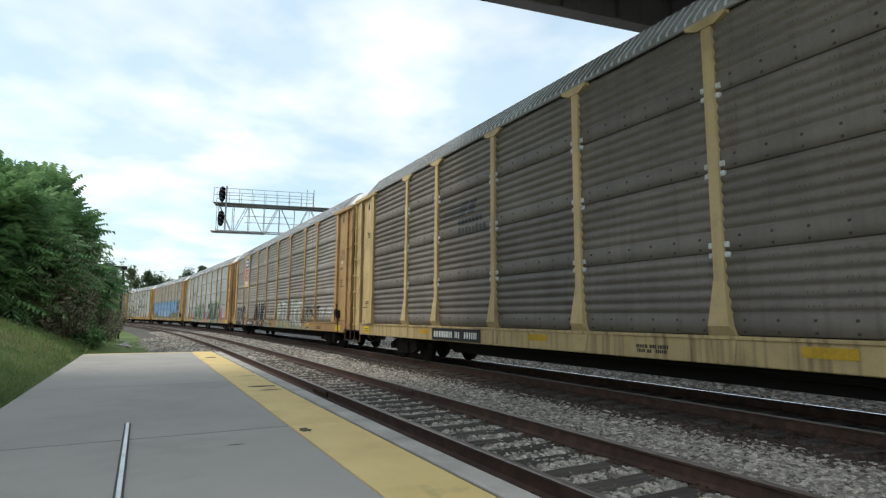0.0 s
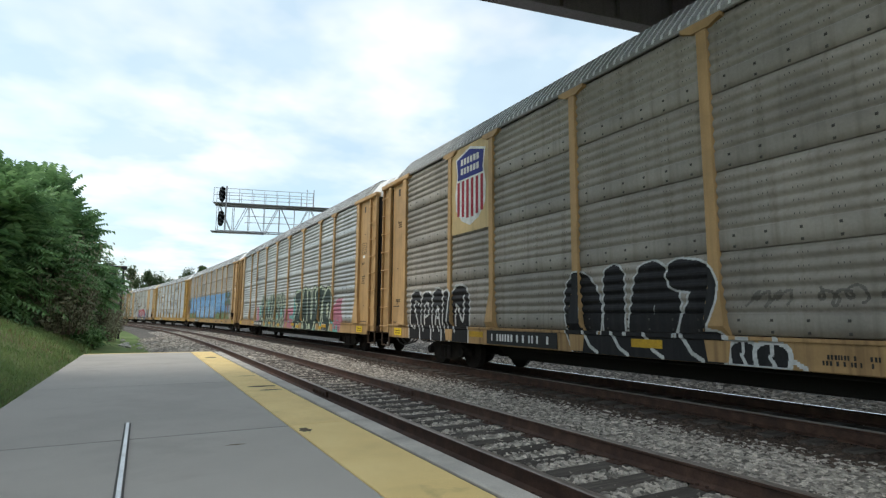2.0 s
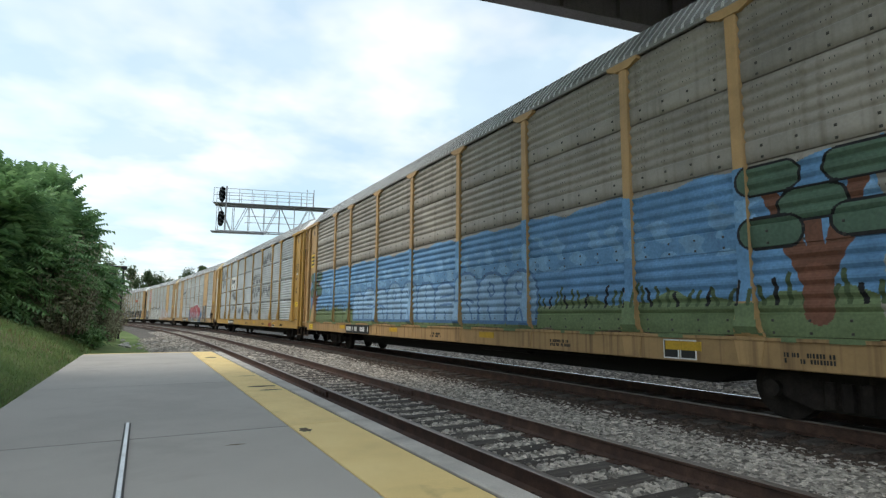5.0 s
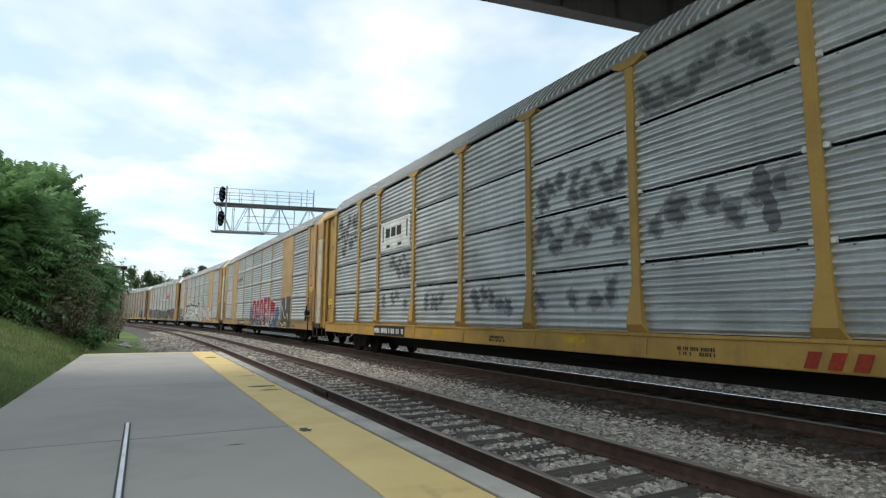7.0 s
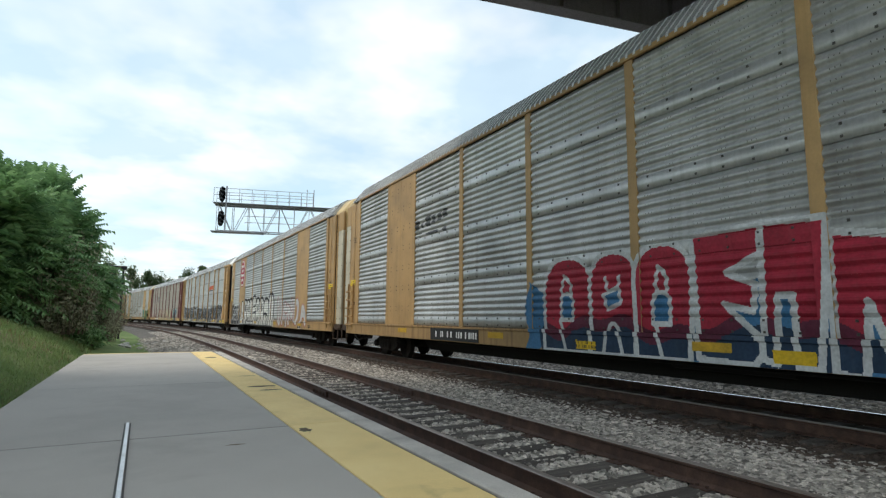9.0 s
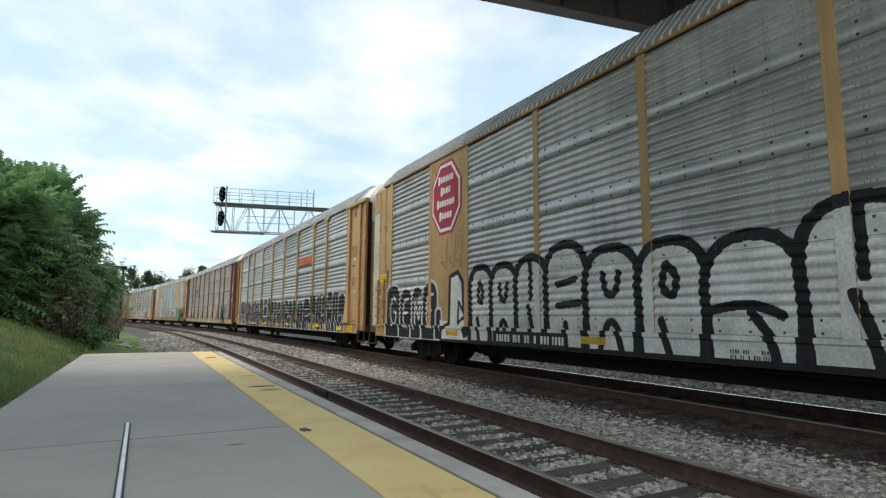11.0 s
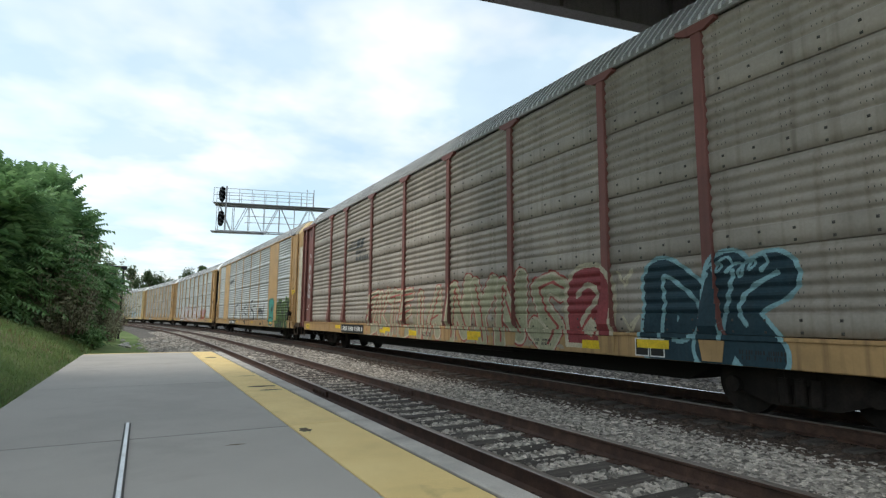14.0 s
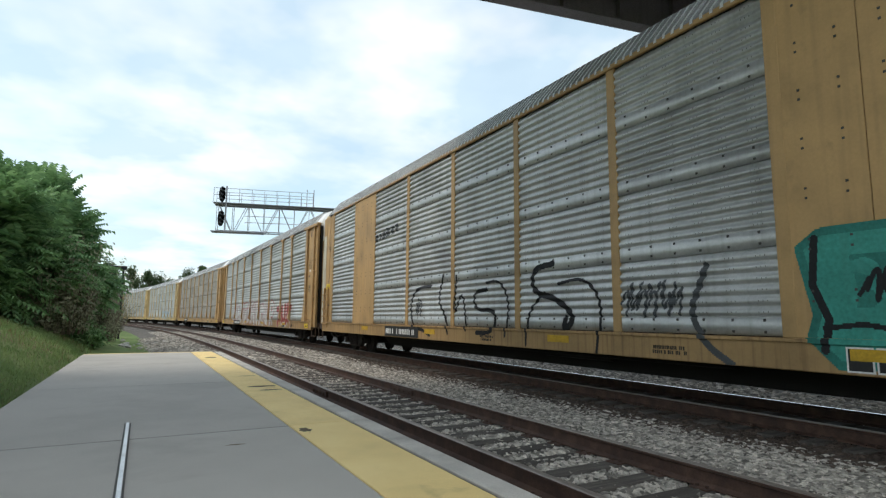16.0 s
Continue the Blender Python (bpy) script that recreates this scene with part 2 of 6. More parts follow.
def box(bm, x0, x1, y0, y1, z0, z1, bevel=0.0, m=None, mat=0):
    made = bmesh.ops.create_cube(bm, size=1.0)["verts"]
    t = Matrix.Translation(((x0 + x1) / 2, (y0 + y1) / 2, (z0 + z1) / 2)) @ Matrix.Diagonal((x1 - x0, y1 - y0, z1 - z0, 1))
    bmesh.ops.transform(bm, matrix=(m @ t if m else t), verts=made)
    if mat:
        for f in {f for v in made for f in v.link_faces}:
            f.material_index = mat
    if bevel:
        bmesh.ops.bevel(bm, geom=list({e for v in made for e in v.link_edges}), offset=bevel, segments=1, affect="EDGES")


def rod(bm, a, b, r, seg=8, r2=None):
    a, b = Vector(a), Vector(b)
    d = b - a
    m = Matrix.Translation((a + b) / 2) @ d.to_track_quat("Z", "Y").to_matrix().to_4x4()
    bmesh.ops.create_cone(bm, cap_ends=True, segments=seg, radius1=r, radius2=r if r2 is None else r2, depth=d.length, matrix=m)


def hull(bm, low, high):
    """A solid between two rings of corners."""
    a, b = [bm.verts.new(p) for p in low], [bm.verts.new(p) for p in high]
    n = len(a)
    for i in range(n):
        bm.faces.new((a[i], a[(i + 1) % n], b[(i + 1) % n], b[i]))
    bm.faces.new(list(reversed(a)))
    bm.faces.new(b)


def part(name, data, material, parent, label="", m=None):
    """ONE mesh object under a thing or a part, from a bmesh or a ready mesh."""
    me = data if isinstance(data, bpy.types.Mesh) else bm_mesh(name, data, material)
    ob = new(name, me)
    ob.parent = parent
    if m:
        ob.matrix_basis = m
    if label:
        ob["label"] = label
    return ob


def thing(name, label, category, group="", kind="", m=None, data=None):
    ob = tagged(new(name, data), label, category, group, kind)
    if m:
        ob.matrix_basis = m
    return ob


# ---- plan of the line: straight along y, then a left-hand curve ----
TRACK_X, RAIL_Z, BEND, RADIUS, NEAR_OFF = 8.45, 0.036, 19.0, 620.0, -4.563
NEAR_X = TRACK_X + NEAR_OFF


def line_at(s, off=0.0):
    if s <= BEND:
        return TRACK_X + off, s, 0.0
    a = (s - BEND) / RADIUS
    return TRACK_X - RADIUS + (RADIUS + off) * math.cos(a), BEND + (RADIUS + off) * math.sin(a), a


def stations(s0, s1):
    """Places along the line, close together nearby and wide apart far off."""
    out, s = [], s0
    while s < s1:
        out.append(s)
        s += 1.0 if -8 < s < 60 else 4.0
    return out + [s1]


def sweep(profile, s0, s1, off, z, closed=True, steps=None):
    verts, faces = [], []
    st = steps or stations(s0, s1)
    n = len(profile)
    for s in st:
        for px, pz in profile:
            x, y, _ = line_at(s, off + px)
            verts.append((x, y, z + pz))
    last = n if closed else n - 1
    for i in range(len(st) - 1):
        for j in range(last):
            a, b = i * n + j, i * n + (j + 1) % n
            faces.append((a, b, b + n, a + n))
    if closed:
        faces.append(tuple(range(n - 1, -1, -1)))
        faces.append(tuple(range((len(st) - 1) * n, len(st) * n)))
    return verts, faces


# ---- ground ----
def ground_height(x, y):
    """A low plain with a grassy bank beside the platform that follows the line."""
    foot = -1.55
    if y > BEND:
        foot = line_at(y, -9.9)[0] - 0.3 * min(1.0, (y - BEND) / 25)
    base = -0.42
    if y < 19.6:
        t = min(1.0, max(0.0, (foot + 0.1 - x) / 0.35))
        base = -0.42 + 0.59 * t
    else:
        base = -0.42 + 0.25 * min(1.0, max(0.0, (foot + 1.5 - x) / 1.5))
    rise = max(0.0, foot - 0.25 - x)
    k = 0.58 if y < 30 else 0.58 - 0.14 * min(1, (y - 30) / 10)
    bank = 4.2 * (1 - math.exp(-k * rise / 4.2))
    far = max(abs(x), abs(y))
    lump = noise.noise((x * 0.35, y * 0.35, 0.3)) * 0.10 + noise.noise((x * 0.06, y * 0.06, 1.7)) * 0.5 * min(1, max(0, rise - 1) / 6)
    if rise <= 0 and far < 400:
        lump = 0
    return base + bank * (1.0 if far < 300 else max(0.2, 1 - (far - 300) / 400)) + lump


def build_ground():
    def axis(lo, hi, near0, near1, fine):
        vals = list(np.arange(near0, near1, fine))
        v, d = near1, fine
        while v < hi:
            vals.append(v); d *= 1.25; v += d
        vals.append(hi)
        v, d = near0, fine
        left = []
        while v > lo:
            d *= 1.25; v -= d; left.append(max(v, lo))
        return sorted(set(round(float(q), 3) for q in left + vals))
    xs, ys = axis(-1800, 1800, -14, 3, 0.35), axis(-1800, 1800, -4, 60, 0.6)
    verts = [(x, y, ground_height(x, y)) for y in ys for x in xs]
    n = len(xs)
    faces = [(j * n + i, j * n + i + 1, (j + 1) * n + i + 1, (j + 1) * n + i) for j in range(len(ys) - 1) for i in range(n - 1)]
    thing("ground", "grassy bank and level ground along the railway line", "ground", kind="structure", data=mesh_from("ground", verts, faces, [GROUND], smooth=True))


build_ground()


def build_ballast():
    def strip(name, prof, off, z, mat, label):
        v, f = sweep(prof, -260, 470, off, z, closed=False)
        thing(name, label, "ballast", kind="structure", data=mesh_from(name, v, f, [mat], smooth=True))
    # one bed, stepped up towards the through track
    strip("ballast_bed", [(-3.4, -0.45), (-1.75, -0.24), (-1.3, -0.212), (1.3, -0.212), (2.2, -0.19), (2.95, -0.168)], NEAR_OFF, 0.0, BALLAST, "pale grey crushed stone bed under the near track")
    strip("oily_ballast", [(-1.66, -0.225), (-1.5, -0.20), (-1.25, -0.205), (1.25, -0.205)], 0.0, RAIL_Z, BALLAST_DARK, "oil-stained stone bed under the through track, coloured darker for the train's shade")
    strip("far_ballast", [(1.25, -0.195), (2.2, -0.20), (24, -0.34), (27, -0.72)], 0.0, RAIL_Z, BALLAST, "pale grey crushed stone shoulder beyond the through track")


build_ballast()


def stone_mesh(name, places, mats, kinds=None):
    """Many small angular stones in one mesh; places: x, y, z, size."""
    rng = np.random.default_rng(5)
    base = np.array([(-1, -1, 0), (1, -1, 0), (1, 1, 0), (-1, 1, 0), (-.7, -.7, 1), (.7, -.8, 1), (.7, .7, 1), (-.8, .7, 1)], float) * 0.5
    quads = np.array([(4, 5, 6, 7), (0, 1, 5, 4), (1, 2, 6, 5), (2, 3, 7, 6), (3, 0, 4, 7)])
    n = len(places)
    p = np.asarray(places)
    a = rng.uniform(0, 6.28, n)
    v = base[None] * (1 + rng.uniform(-.32, .32, (n, 8, 3)))
    v = v * np.stack([p[:, 3] * rng.uniform(.8, 1.5, n), p[:, 3] * rng.uniform(.7, 1.1, n), p[:, 3] * rng.uniform(.5, 1.0, n)], -1)[:, None]
    tilt = rng.uniform(-.5, .5, n)
    y2 = v[..., 1] * np.cos(tilt)[:, None] - v[..., 2] * np.sin(tilt)[:, None]
    z2 = v[..., 1] * np.sin(tilt)[:, None] + v[..., 2] * np.cos(tilt)[:, None]
    c, s = np.cos(a)[:, None], np.sin(a)[:, None]
    out = np.stack([v[..., 0] * c - y2 * s + p[:, 0:1], v[..., 0] * s + y2 * c + p[:, 1:2], z2 + p[:, 2:3] - 0.012], -1)
    faces = (quads[None] + 8 * np.arange(n)[:, None, None]).reshape(-1, 4).tolist()
    return mesh_from(name, out.reshape(-1, 3), faces, mats)


def bed_height(off):
    """Height of the stone bed at that distance from the through track's centre."""
    return float(np.interp(off, [NEAR_OFF - 3.4, NEAR_OFF - 1.75, NEAR_OFF - 1.3, NEAR_OFF + 1.3, NEAR_OFF + 2.2, NEAR_OFF + 3.0, -1.25, 1.25, 2.2, 24.0],
                           [-0.45, -0.24, -0.205, -0.205, -0.19, -0.168, RAIL_Z - 0.2, RAIL_Z - 0.195, RAIL_Z - 0.2, RAIL_Z - 0.34]))


def scatter(s0, s1, o0, o1, count, size, power=1.0):
    out = []
    for _ in range(count):
        s = s0 + (s1 - s0) * random.random() ** power
        o = random.uniform(o0, o1)
        if o1 < NEAR_OFF + 1 and ((s + 7.0) / 0.497) % 1.0 < 0.30 and random.random() < 0.7:
            s += 0.2
        x, y, _a = line_at(s, o)
        out.append((x, y, bed_height(o), random.uniform(0.7, 1.35) * size))
    return out


def build_stones():
    pale = scatter(2.0, 22, NEAR_OFF + 0.80, -1.85, 36000, 0.048, 1.7)
    pale += scatter(2.0, 22, -1.9, -1.55, 1800, 0.048, 1.7)
    pale += scatter(2.5, 20, NEAR_OFF - 0.72, NEAR_OFF + 0.72, 9000, 0.05, 1.5)
    pale += scatter(20, 60, NEAR_OFF - 1.9, -1.6, 14000, 0.09, 1.4)
    pale += scatter(1.5, 30, 0.8, 3.6, 6000, 0.065, 1.3)
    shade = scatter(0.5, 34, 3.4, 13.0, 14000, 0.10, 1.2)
    pale += scatter(-6, 2.5, NEAR_OFF - 0.72, NEAR_OFF + 0.72, 2500, 0.05)
    pale += scatter(-6, 2.2, NEAR_OFF + 0.8, -1.55, 4000, 0.06)
    pale += scatter(19.6, 48, NEAR_OFF - 3.5, NEAR_OFF - 1.3, 5000, 0.10, 1.2)
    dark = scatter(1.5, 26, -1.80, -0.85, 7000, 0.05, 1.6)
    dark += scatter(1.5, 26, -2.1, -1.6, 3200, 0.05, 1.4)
    thing("gravel", "loose pale grey crushed stones between the tracks", "gravel", kind="stuff", data=stone_mesh("gravel", pale, [STONE]))
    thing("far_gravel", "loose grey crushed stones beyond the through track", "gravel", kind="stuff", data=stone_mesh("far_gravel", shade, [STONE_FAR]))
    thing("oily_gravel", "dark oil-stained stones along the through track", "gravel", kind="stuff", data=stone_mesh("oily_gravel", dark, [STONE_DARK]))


build_stones()

RAIL_PROFILE = [(-0.07, -0.18), (0.07, -0.18), (0.07, -0.168), (0.012, -0.145), (0.010, -0.045), (0.036, -0.034), (0.036, -0.012), (0.024, 0.0), (-0.024, 0.0), (-0.036, -0.012), (-0.036, -0.034), (-0.010, -0.045), (-0.012, -0.145), (-0.07, -0.168)]


def build_track(off, z, heads, label, ties, lift=0.0):
    track = thing("railway_track", label, "railway track", "parallel tracks")
    for side, head in zip((-0.7525, 0.7525), heads):
        v, f = sweep(RAIL_PROFILE, -260, 470, off + side, z)
        me = mesh_from("rail", v, f, [RUST, head], [1 if (i % 14) in (6, 7, 8) and i < len(f) - 2 else 0 for i in range(len(f))])
        part("rail", me, None, track)
    bm = bmesh.new()
    box(bm, -1.29, 1.29, -0.115, 0.115, -0.18, 0, bevel=0.012)
    tie = bm_mesh("tie", bm, TIE)
    pl = bmesh.new()
    box(pl, -0.17, 0.17, -0.09, 0.09, -0.02, 0.014)
    for sx in (-0.11, 0.11):
        for sy in (-0.05, 0.05):
            box(pl, sx - 0.012, sx + 0.012, sy - 0.012, sy + 0.012, 0.01, 0.035)
    plate = bm_mesh("tie_plate", pl, RUST)
    s = -7.0
    for i in range(ties):
        x, y, a = line_at(s, off)
        skew = random.uniform(-1.2, 1.2)
        t = part("tie", tie, None, track, m=pose(x + random.uniform(-.03, .03), y, z - 0.186 + lift + random.uniform(-.008, .004), 0, 0, math.degrees(a) + skew))
        for side in (-0.7525, 0.7525):
            part("tie_plate", plate, None, t, m=pose(side, 0, 0))
        s += 0.497
    rest = bmesh.new()
    while s < 150:
        x, y, a = line_at(s, off)
        box(rest, -1.29, 1.29, -0.115, 0.115, -0.18, 0, m=pose(x, y, z - 0.186, 0, 0, math.degrees(a)))
        s += 0.6
    part("tie_row", rest, TIE, track)["kind"] = "stuff"
    return track


near_track = build_track(NEAR_OFF, 0.0, (HEAD_DULL, HEAD_DULL), "rusty rails on weathered wooden ties in pale stone beside the platform", 86)
# the near head takes the dull, darker metal to suppress its reflection
through_track = build_track(0.0, RAIL_Z, (HEAD_DULL, HEAD_SHINE), "rusty rails with polished heads on dark ties under the train", 76, 0.02)


def build_joints():
    bm = bmesh.new()
    box(bm, -0.055, -0.012, -0.45, 0.45, -0.15, -0.045, bevel=0.008)
    for k in (-0.33, -0.11, 0.11, 0.33):
        rod(bm, (-0.05, k, -0.1), (-0.085, k, -0.1), 0.018, 6)
    me = bm_mesh("joint_bar", bm, RUST)
    part("joint_bar", me, None, near_track, m=pose(NEAR_X - 0.7525, 10.6, 0))
    part("joint_bar", me, None, near_track, m=pose(NEAR_X + 0.7525, 10.1, 0))


build_joints()


# ---- platform ----
PZ, P_END = 0.207, 19.2


def build_platform():
    deck = thing("platform", "grey concrete station platform with a yellow warning strip", "platform", kind="structure")
    bounds = [-38.0, -33.6, -29.2, -24.8, -20.4, -16.0, -11.6, -7.3, -2.9, 1.5, 5.9, 10.3, 14.75, P_END]
    for a, b in zip(bounds, bounds[1:]):
        g = 0.009
        bm = bmesh.new()
        box(bm, -1.42, 1.410, a + g, b - g - (0.16 if b == P_END else 0), PZ - 0.30, PZ, bevel=0.006)
        part("slab", bm, CONCRETE, deck)
        bm = bmesh.new()
        box(bm, 1.416, 2.037, a + g / 2, b - g / 2, PZ - 0.28, PZ + 0.004, bevel=0.004)
        part("warning_strip", bm, YELLOW, deck, "yellow painted warning strip")
        bm = bmesh.new()
        box(bm, 2.105, 2.30, a + g, b - g, PZ - 0.30, PZ - 0.002, bevel=0.012)
        part("edge_slab", bm, EDGE_CONCRETE, deck, "pale concrete platform edge")
    bm = bmesh.new()
    box(bm, -1.42, 1.410, P_END - 0.156, P_END, PZ - 0.3, PZ + 0.003, bevel=0.004)
    part("end_stripe", bm, YELLOW, deck, "yellow stripe across the platform's end")
    bm = bmesh.new()
    box(bm, -1.40, 2.28, -38, P_END - 0.01, -0.6, PZ - 0.03)
    part("base", bm, GROOVE, deck)
    for b in bounds[1:-1]:
        bm = bmesh.new()
        box(bm, -1.41, 1.405, b - 0.0088, b + 0.0088, PZ - 0.05, PZ - 0.0015)
        part("joint", bm, GROOVE, deck, "dark joint between slabs")
    # metal strip let into the slab
    strip = thing("metal_strip", "bright metal joint strip let into the grey platform", "joint strip")
    bm = bmesh.new()
    box(bm, -0.030, 0.030, -2.0, 6.75, PZ + 0.001, PZ + 0.005)
    part("bed", bm, GROOVE, strip, "dark joint filler")
    bm = bmesh.new()
    box(bm, -0.016, 0.016, -2.0, 6.73, PZ + 0.003, PZ + 0.016, bevel=0.003)
    part("cover", bm, STRIP_METAL, strip, "bright metal cover")
    strip.matrix_basis = pose(-0.055, 0, 0)
    rng = random.Random(4)
    for x, y, w, d in ((1.77, 9.35, 0.27, 0.13), (1.80, 8.85, 0.22, 0.07), (1.50, 5.60, 0.075, 0.13), (1.83, 11.1, 0.2, 0.04), (0.80, 5.25, 0.10, 0.03), (1.72, 16.4, 0.2, 0.2)):
        bm = bmesh.new()
        ring = []
        for i in range(28):
            a = i / 28 * math.tau
            r = 0.75 + 0.4 * noise.noise((math.cos(a) * 1.7 + x * 9, math.sin(a) * 1.7 + y * 3, 0))
            ring.append(bm.verts.new((w * r * math.cos(a), d * r * math.sin(a), 0)))
        bm.faces.new(ring)
        ob = thing("scuff_mark", "dark worn scuff on the yellow strip" if x > 1.2 else "dark scuff on the concrete slab", "stain", "platform stains", data=bm_mesh("scuff_mark", bm, SCUFF))
        ob.matrix_basis = pose(x, y, PZ + (0.006 if x > 1.2 else 0.002))


build_platform()


# ---- overhead bridge ----
def build_bridge():
    br = thing("overpass", "dark steel girder overpass above platform and tracks", "bridge", m=pose(7.074, 11.392, 9.578, 0, 0, -10.2))
    for k in range(5):
        bm = bmesh.new()
        y = -k * 2.4
        box(bm, -60, 60, y - 0.42, y, 0.0, 0.05, bevel=0.008)
        box(bm, -60, 60, y - 0.22, y - 0.20, 0.05, 1.5)
        box(bm, -60, 60, y - 0.42, y, 1.45, 1.5)
        part("girder", bm, BRIDGE_STEEL, br)
        if k < 3:
            st = bmesh.new()
            box(st, -0.008, 0.008, y - 0.40, y - 0.225, 0.05, 1.45)
            me = bm_mesh("stiffener", st, BRIDGE_STEEL)
            for i in range(-10, 20):
                part("stiffener", me, None, br, m=pose(i * 1.8 + 0.6, 0, 0))
    bm = bmesh.new()
    box(bm, -60, 60, -10.8, 0.7, 1.505, 1.8, bevel=0.02)
    part("deck", bm, BRIDGE_CONCRETE, br, "grey concrete deck slab")
    for x in (-57, 57):
        bm = bmesh.new()
        box(bm, x - 2, x + 2, -10.8, 0.6, -10, -0.002)
        part("abutment", bm, BRIDGE_CONCRETE, br, "concrete abutment")
    for y in (0.55, -10.65):
        bm = bmesh.new()
        box(bm, -60, 60, y - 0.15, y + 0.1, 1.802, 2.7, bevel=0.02)
        part("parapet", bm, BRIDGE_CONCRETE, br, "concrete parapet")


build_bridge()


# ---- signal gantry ----
def build_gantry():
    """A cantilever signal bridge: truss, walkway with rails, two signal heads; the mast stands beyond the train."""
    g = thing("signal_gantry", "galvanized cantilever signal bridge with two black heads over the track", "signal gantry", m=pose(4.12, 40.9, 7.30, 0, 0, -14.5))
    length, deep, depth = 10.5, 1.88, 0.8
    for y in (0.0, depth):
        for z in (0.0, deep):
            bm = bmesh.new()
            box(bm, 0, length, y - 0.04, y + 0.04, z - 0.035, z + 0.035, bevel=0.008)
            part("chord", bm, GALV, g)
        n = 10
        for i in range(n + 1):
            bm = bmesh.new()
            rod(bm, (i * length / n, y, 0), (i * length / n, y, deep), 0.022, 6)
            part("upright", bm, GALV, g)
        for i in range(n):
            bm = bmesh.new()
            a, b = (0, deep) if (i % 2 == 0) else (deep, 0)
            rod(bm, (i * length / n + 0.1, y, b), ((i + 1) * length / n - 0.1, y, a), 0.022, 6)
            part("diagonal", bm, GALV, g)
    for i in range(7):
        for z in (0.0, deep):
            bm = bmesh.new()
            rod(bm, (i * length / 6, 0, z), (i * length / 6, depth, z), 0.025, 6)
            part("cross_brace", bm, GALV, g)
    bm = bmesh.new()
    box(bm, -0.25, length, -0.35, depth + 0.25, deep + 0.05, deep + 0.075)
    part("walkway", bm, GALV, g, "grated walkway")
    bm = bmesh.new()
    box(bm, -0.3, 3.2, -0.35, 0.5, -0.12, -0.06, bevel=0.01)
    part("lower_walkway", bm, GALV, g, "short lower walkway")
    top = deep + 0.10
    for y in (-0.33, depth + 0.22):
        for z in (0.5, 0.98):
            bm = bmesh.new()
            rod(bm, (-0.2, y, top + z), (6.55, y, top + z), 0.018, 6)
            part("handrail", bm, GALV, g)
        for i in range(9):
            bm = bmesh.new()
            x = -0.2 + i * 6.75 / 8
            rod(bm, (x, y, top), (x, y, top + 0.98), 0.018, 6)
            part("rail_post", bm, GALV, g)
    for x in (6.1, 6.6):
        bm = bmesh.new()
        rod(bm, (x, 0.6, top), (x, 0.6, top + 1.45), 0.03, 6)
        part("ladder_rail", bm, GALV, g)
    for k in range(2):
        bm = bmesh.new()
        z = 0.6
        rod(bm, (1.9 + k * 0.9, -0.30, z), (1.9 + k * 0.9 + 3.4, -0.30, z + 0.02), 0.018, 6)
        rod(bm, (1.9, -0.30, z + 0.45), (5.2, -0.30, z + 0.47), 0.018, 6)
        part("conduit", bm, GALV, g)
    bm = bmesh.new()
    rod(bm, (0.66, -0.55, -0.1), (0.66, -0.55, top + 1.1), 0.055, 8)
    part("head_mast", bm, GALV, g)
    for z in (0.72, 2.42):
        bm = bmesh.new()
        r = 0.30
        pts = []
        for i in range(24):
            a = i / 24 * math.tau
            pts.append((r * math.cos(a) * 0.72, (r + 0.26) * math.sin(a)))
        hull(bm, [(x, -0.03, q) for x, q in pts], [(x, 0.03, q) for x, q in pts])
        head = part("signal_head", bm, BLACK, g, "black oval signal head", m=pose(0.40, -0.72, z + 0.02, 0, 0, 22))
        for q in (-0.30, 0.0, 0.30):
            bm = bmesh.new()
            bmesh.ops.create_cone(bm, cap_ends=False, segments=16, radius1=0.12, radius2=0.13, depth=0.30, matrix=Matrix.Translation((0, -0.17, q)) @ pose(0, 0, 0, 90, 0, 0))
            part("hood", bm, BLACK, head)
            bm = bmesh.new()
            rod(bm, (0, -0.035, q), (0, -0.05, q), 0.10, 16)
            part("lens", bm, LENS, head, "unlit lens")
    for y in (0.0, depth):
        bm = bmesh.new()
        rod(bm, (length, y, -7.8), (length, y, deep + 0.3), 0.16, 12)
        part("mast", bm, GALV, g)


build_gantry()


# ---- trees and grass ----
def limb(bm, a, b, r0, r1):
    rod(bm, a, b, r0, 7, r1)


def frond_cloud(points, size, leaflets, rng, droop=0.35):
    """Compound leaves at those points (place, outward way): a rib of leaflets, each a small folded blade."""
    verts, faces = [], []
    for p, way in points:
        p, w = Vector(p), Vector(way)
        w = (w + Vector((rng.uniform(-.6, .6), rng.uniform(-.6, .6), rng.uniform(-.3, .5)))).normalized()
        side = w.cross(Vector((0, 0, 1)))
        if side.length < 0.1:
            side = Vector((1, 0, 0))
        side.normalize()
        ln = size * rng.uniform(0.6, 1.25)
        for i in range(leaflets):
            t = (i + 0.6) / leaflets
            c = p + w * ln * t - Vector((0, 0, droop * ln * t * t))
            for sg in (-1, 1):
                d = (side * sg + w * 0.45 - Vector((0, 0, 0.35))).normalized()
                q = d.cross(w).normalized()
                b = ln * 0.36 * (1 - 0.5 * abs(t - 0.4)) * rng.uniform(.8, 1.2)
                hw = b * 0.20
                k = len(verts)
                wv = w * hw
                verts += [c, c + d * b * 0.5 + wv, c + d * b - Vector((0, 0, b * 0.2)), c + d * b * 0.5 - wv]
                faces.append((k, k + 1, k + 2, k + 3))
    return verts, faces


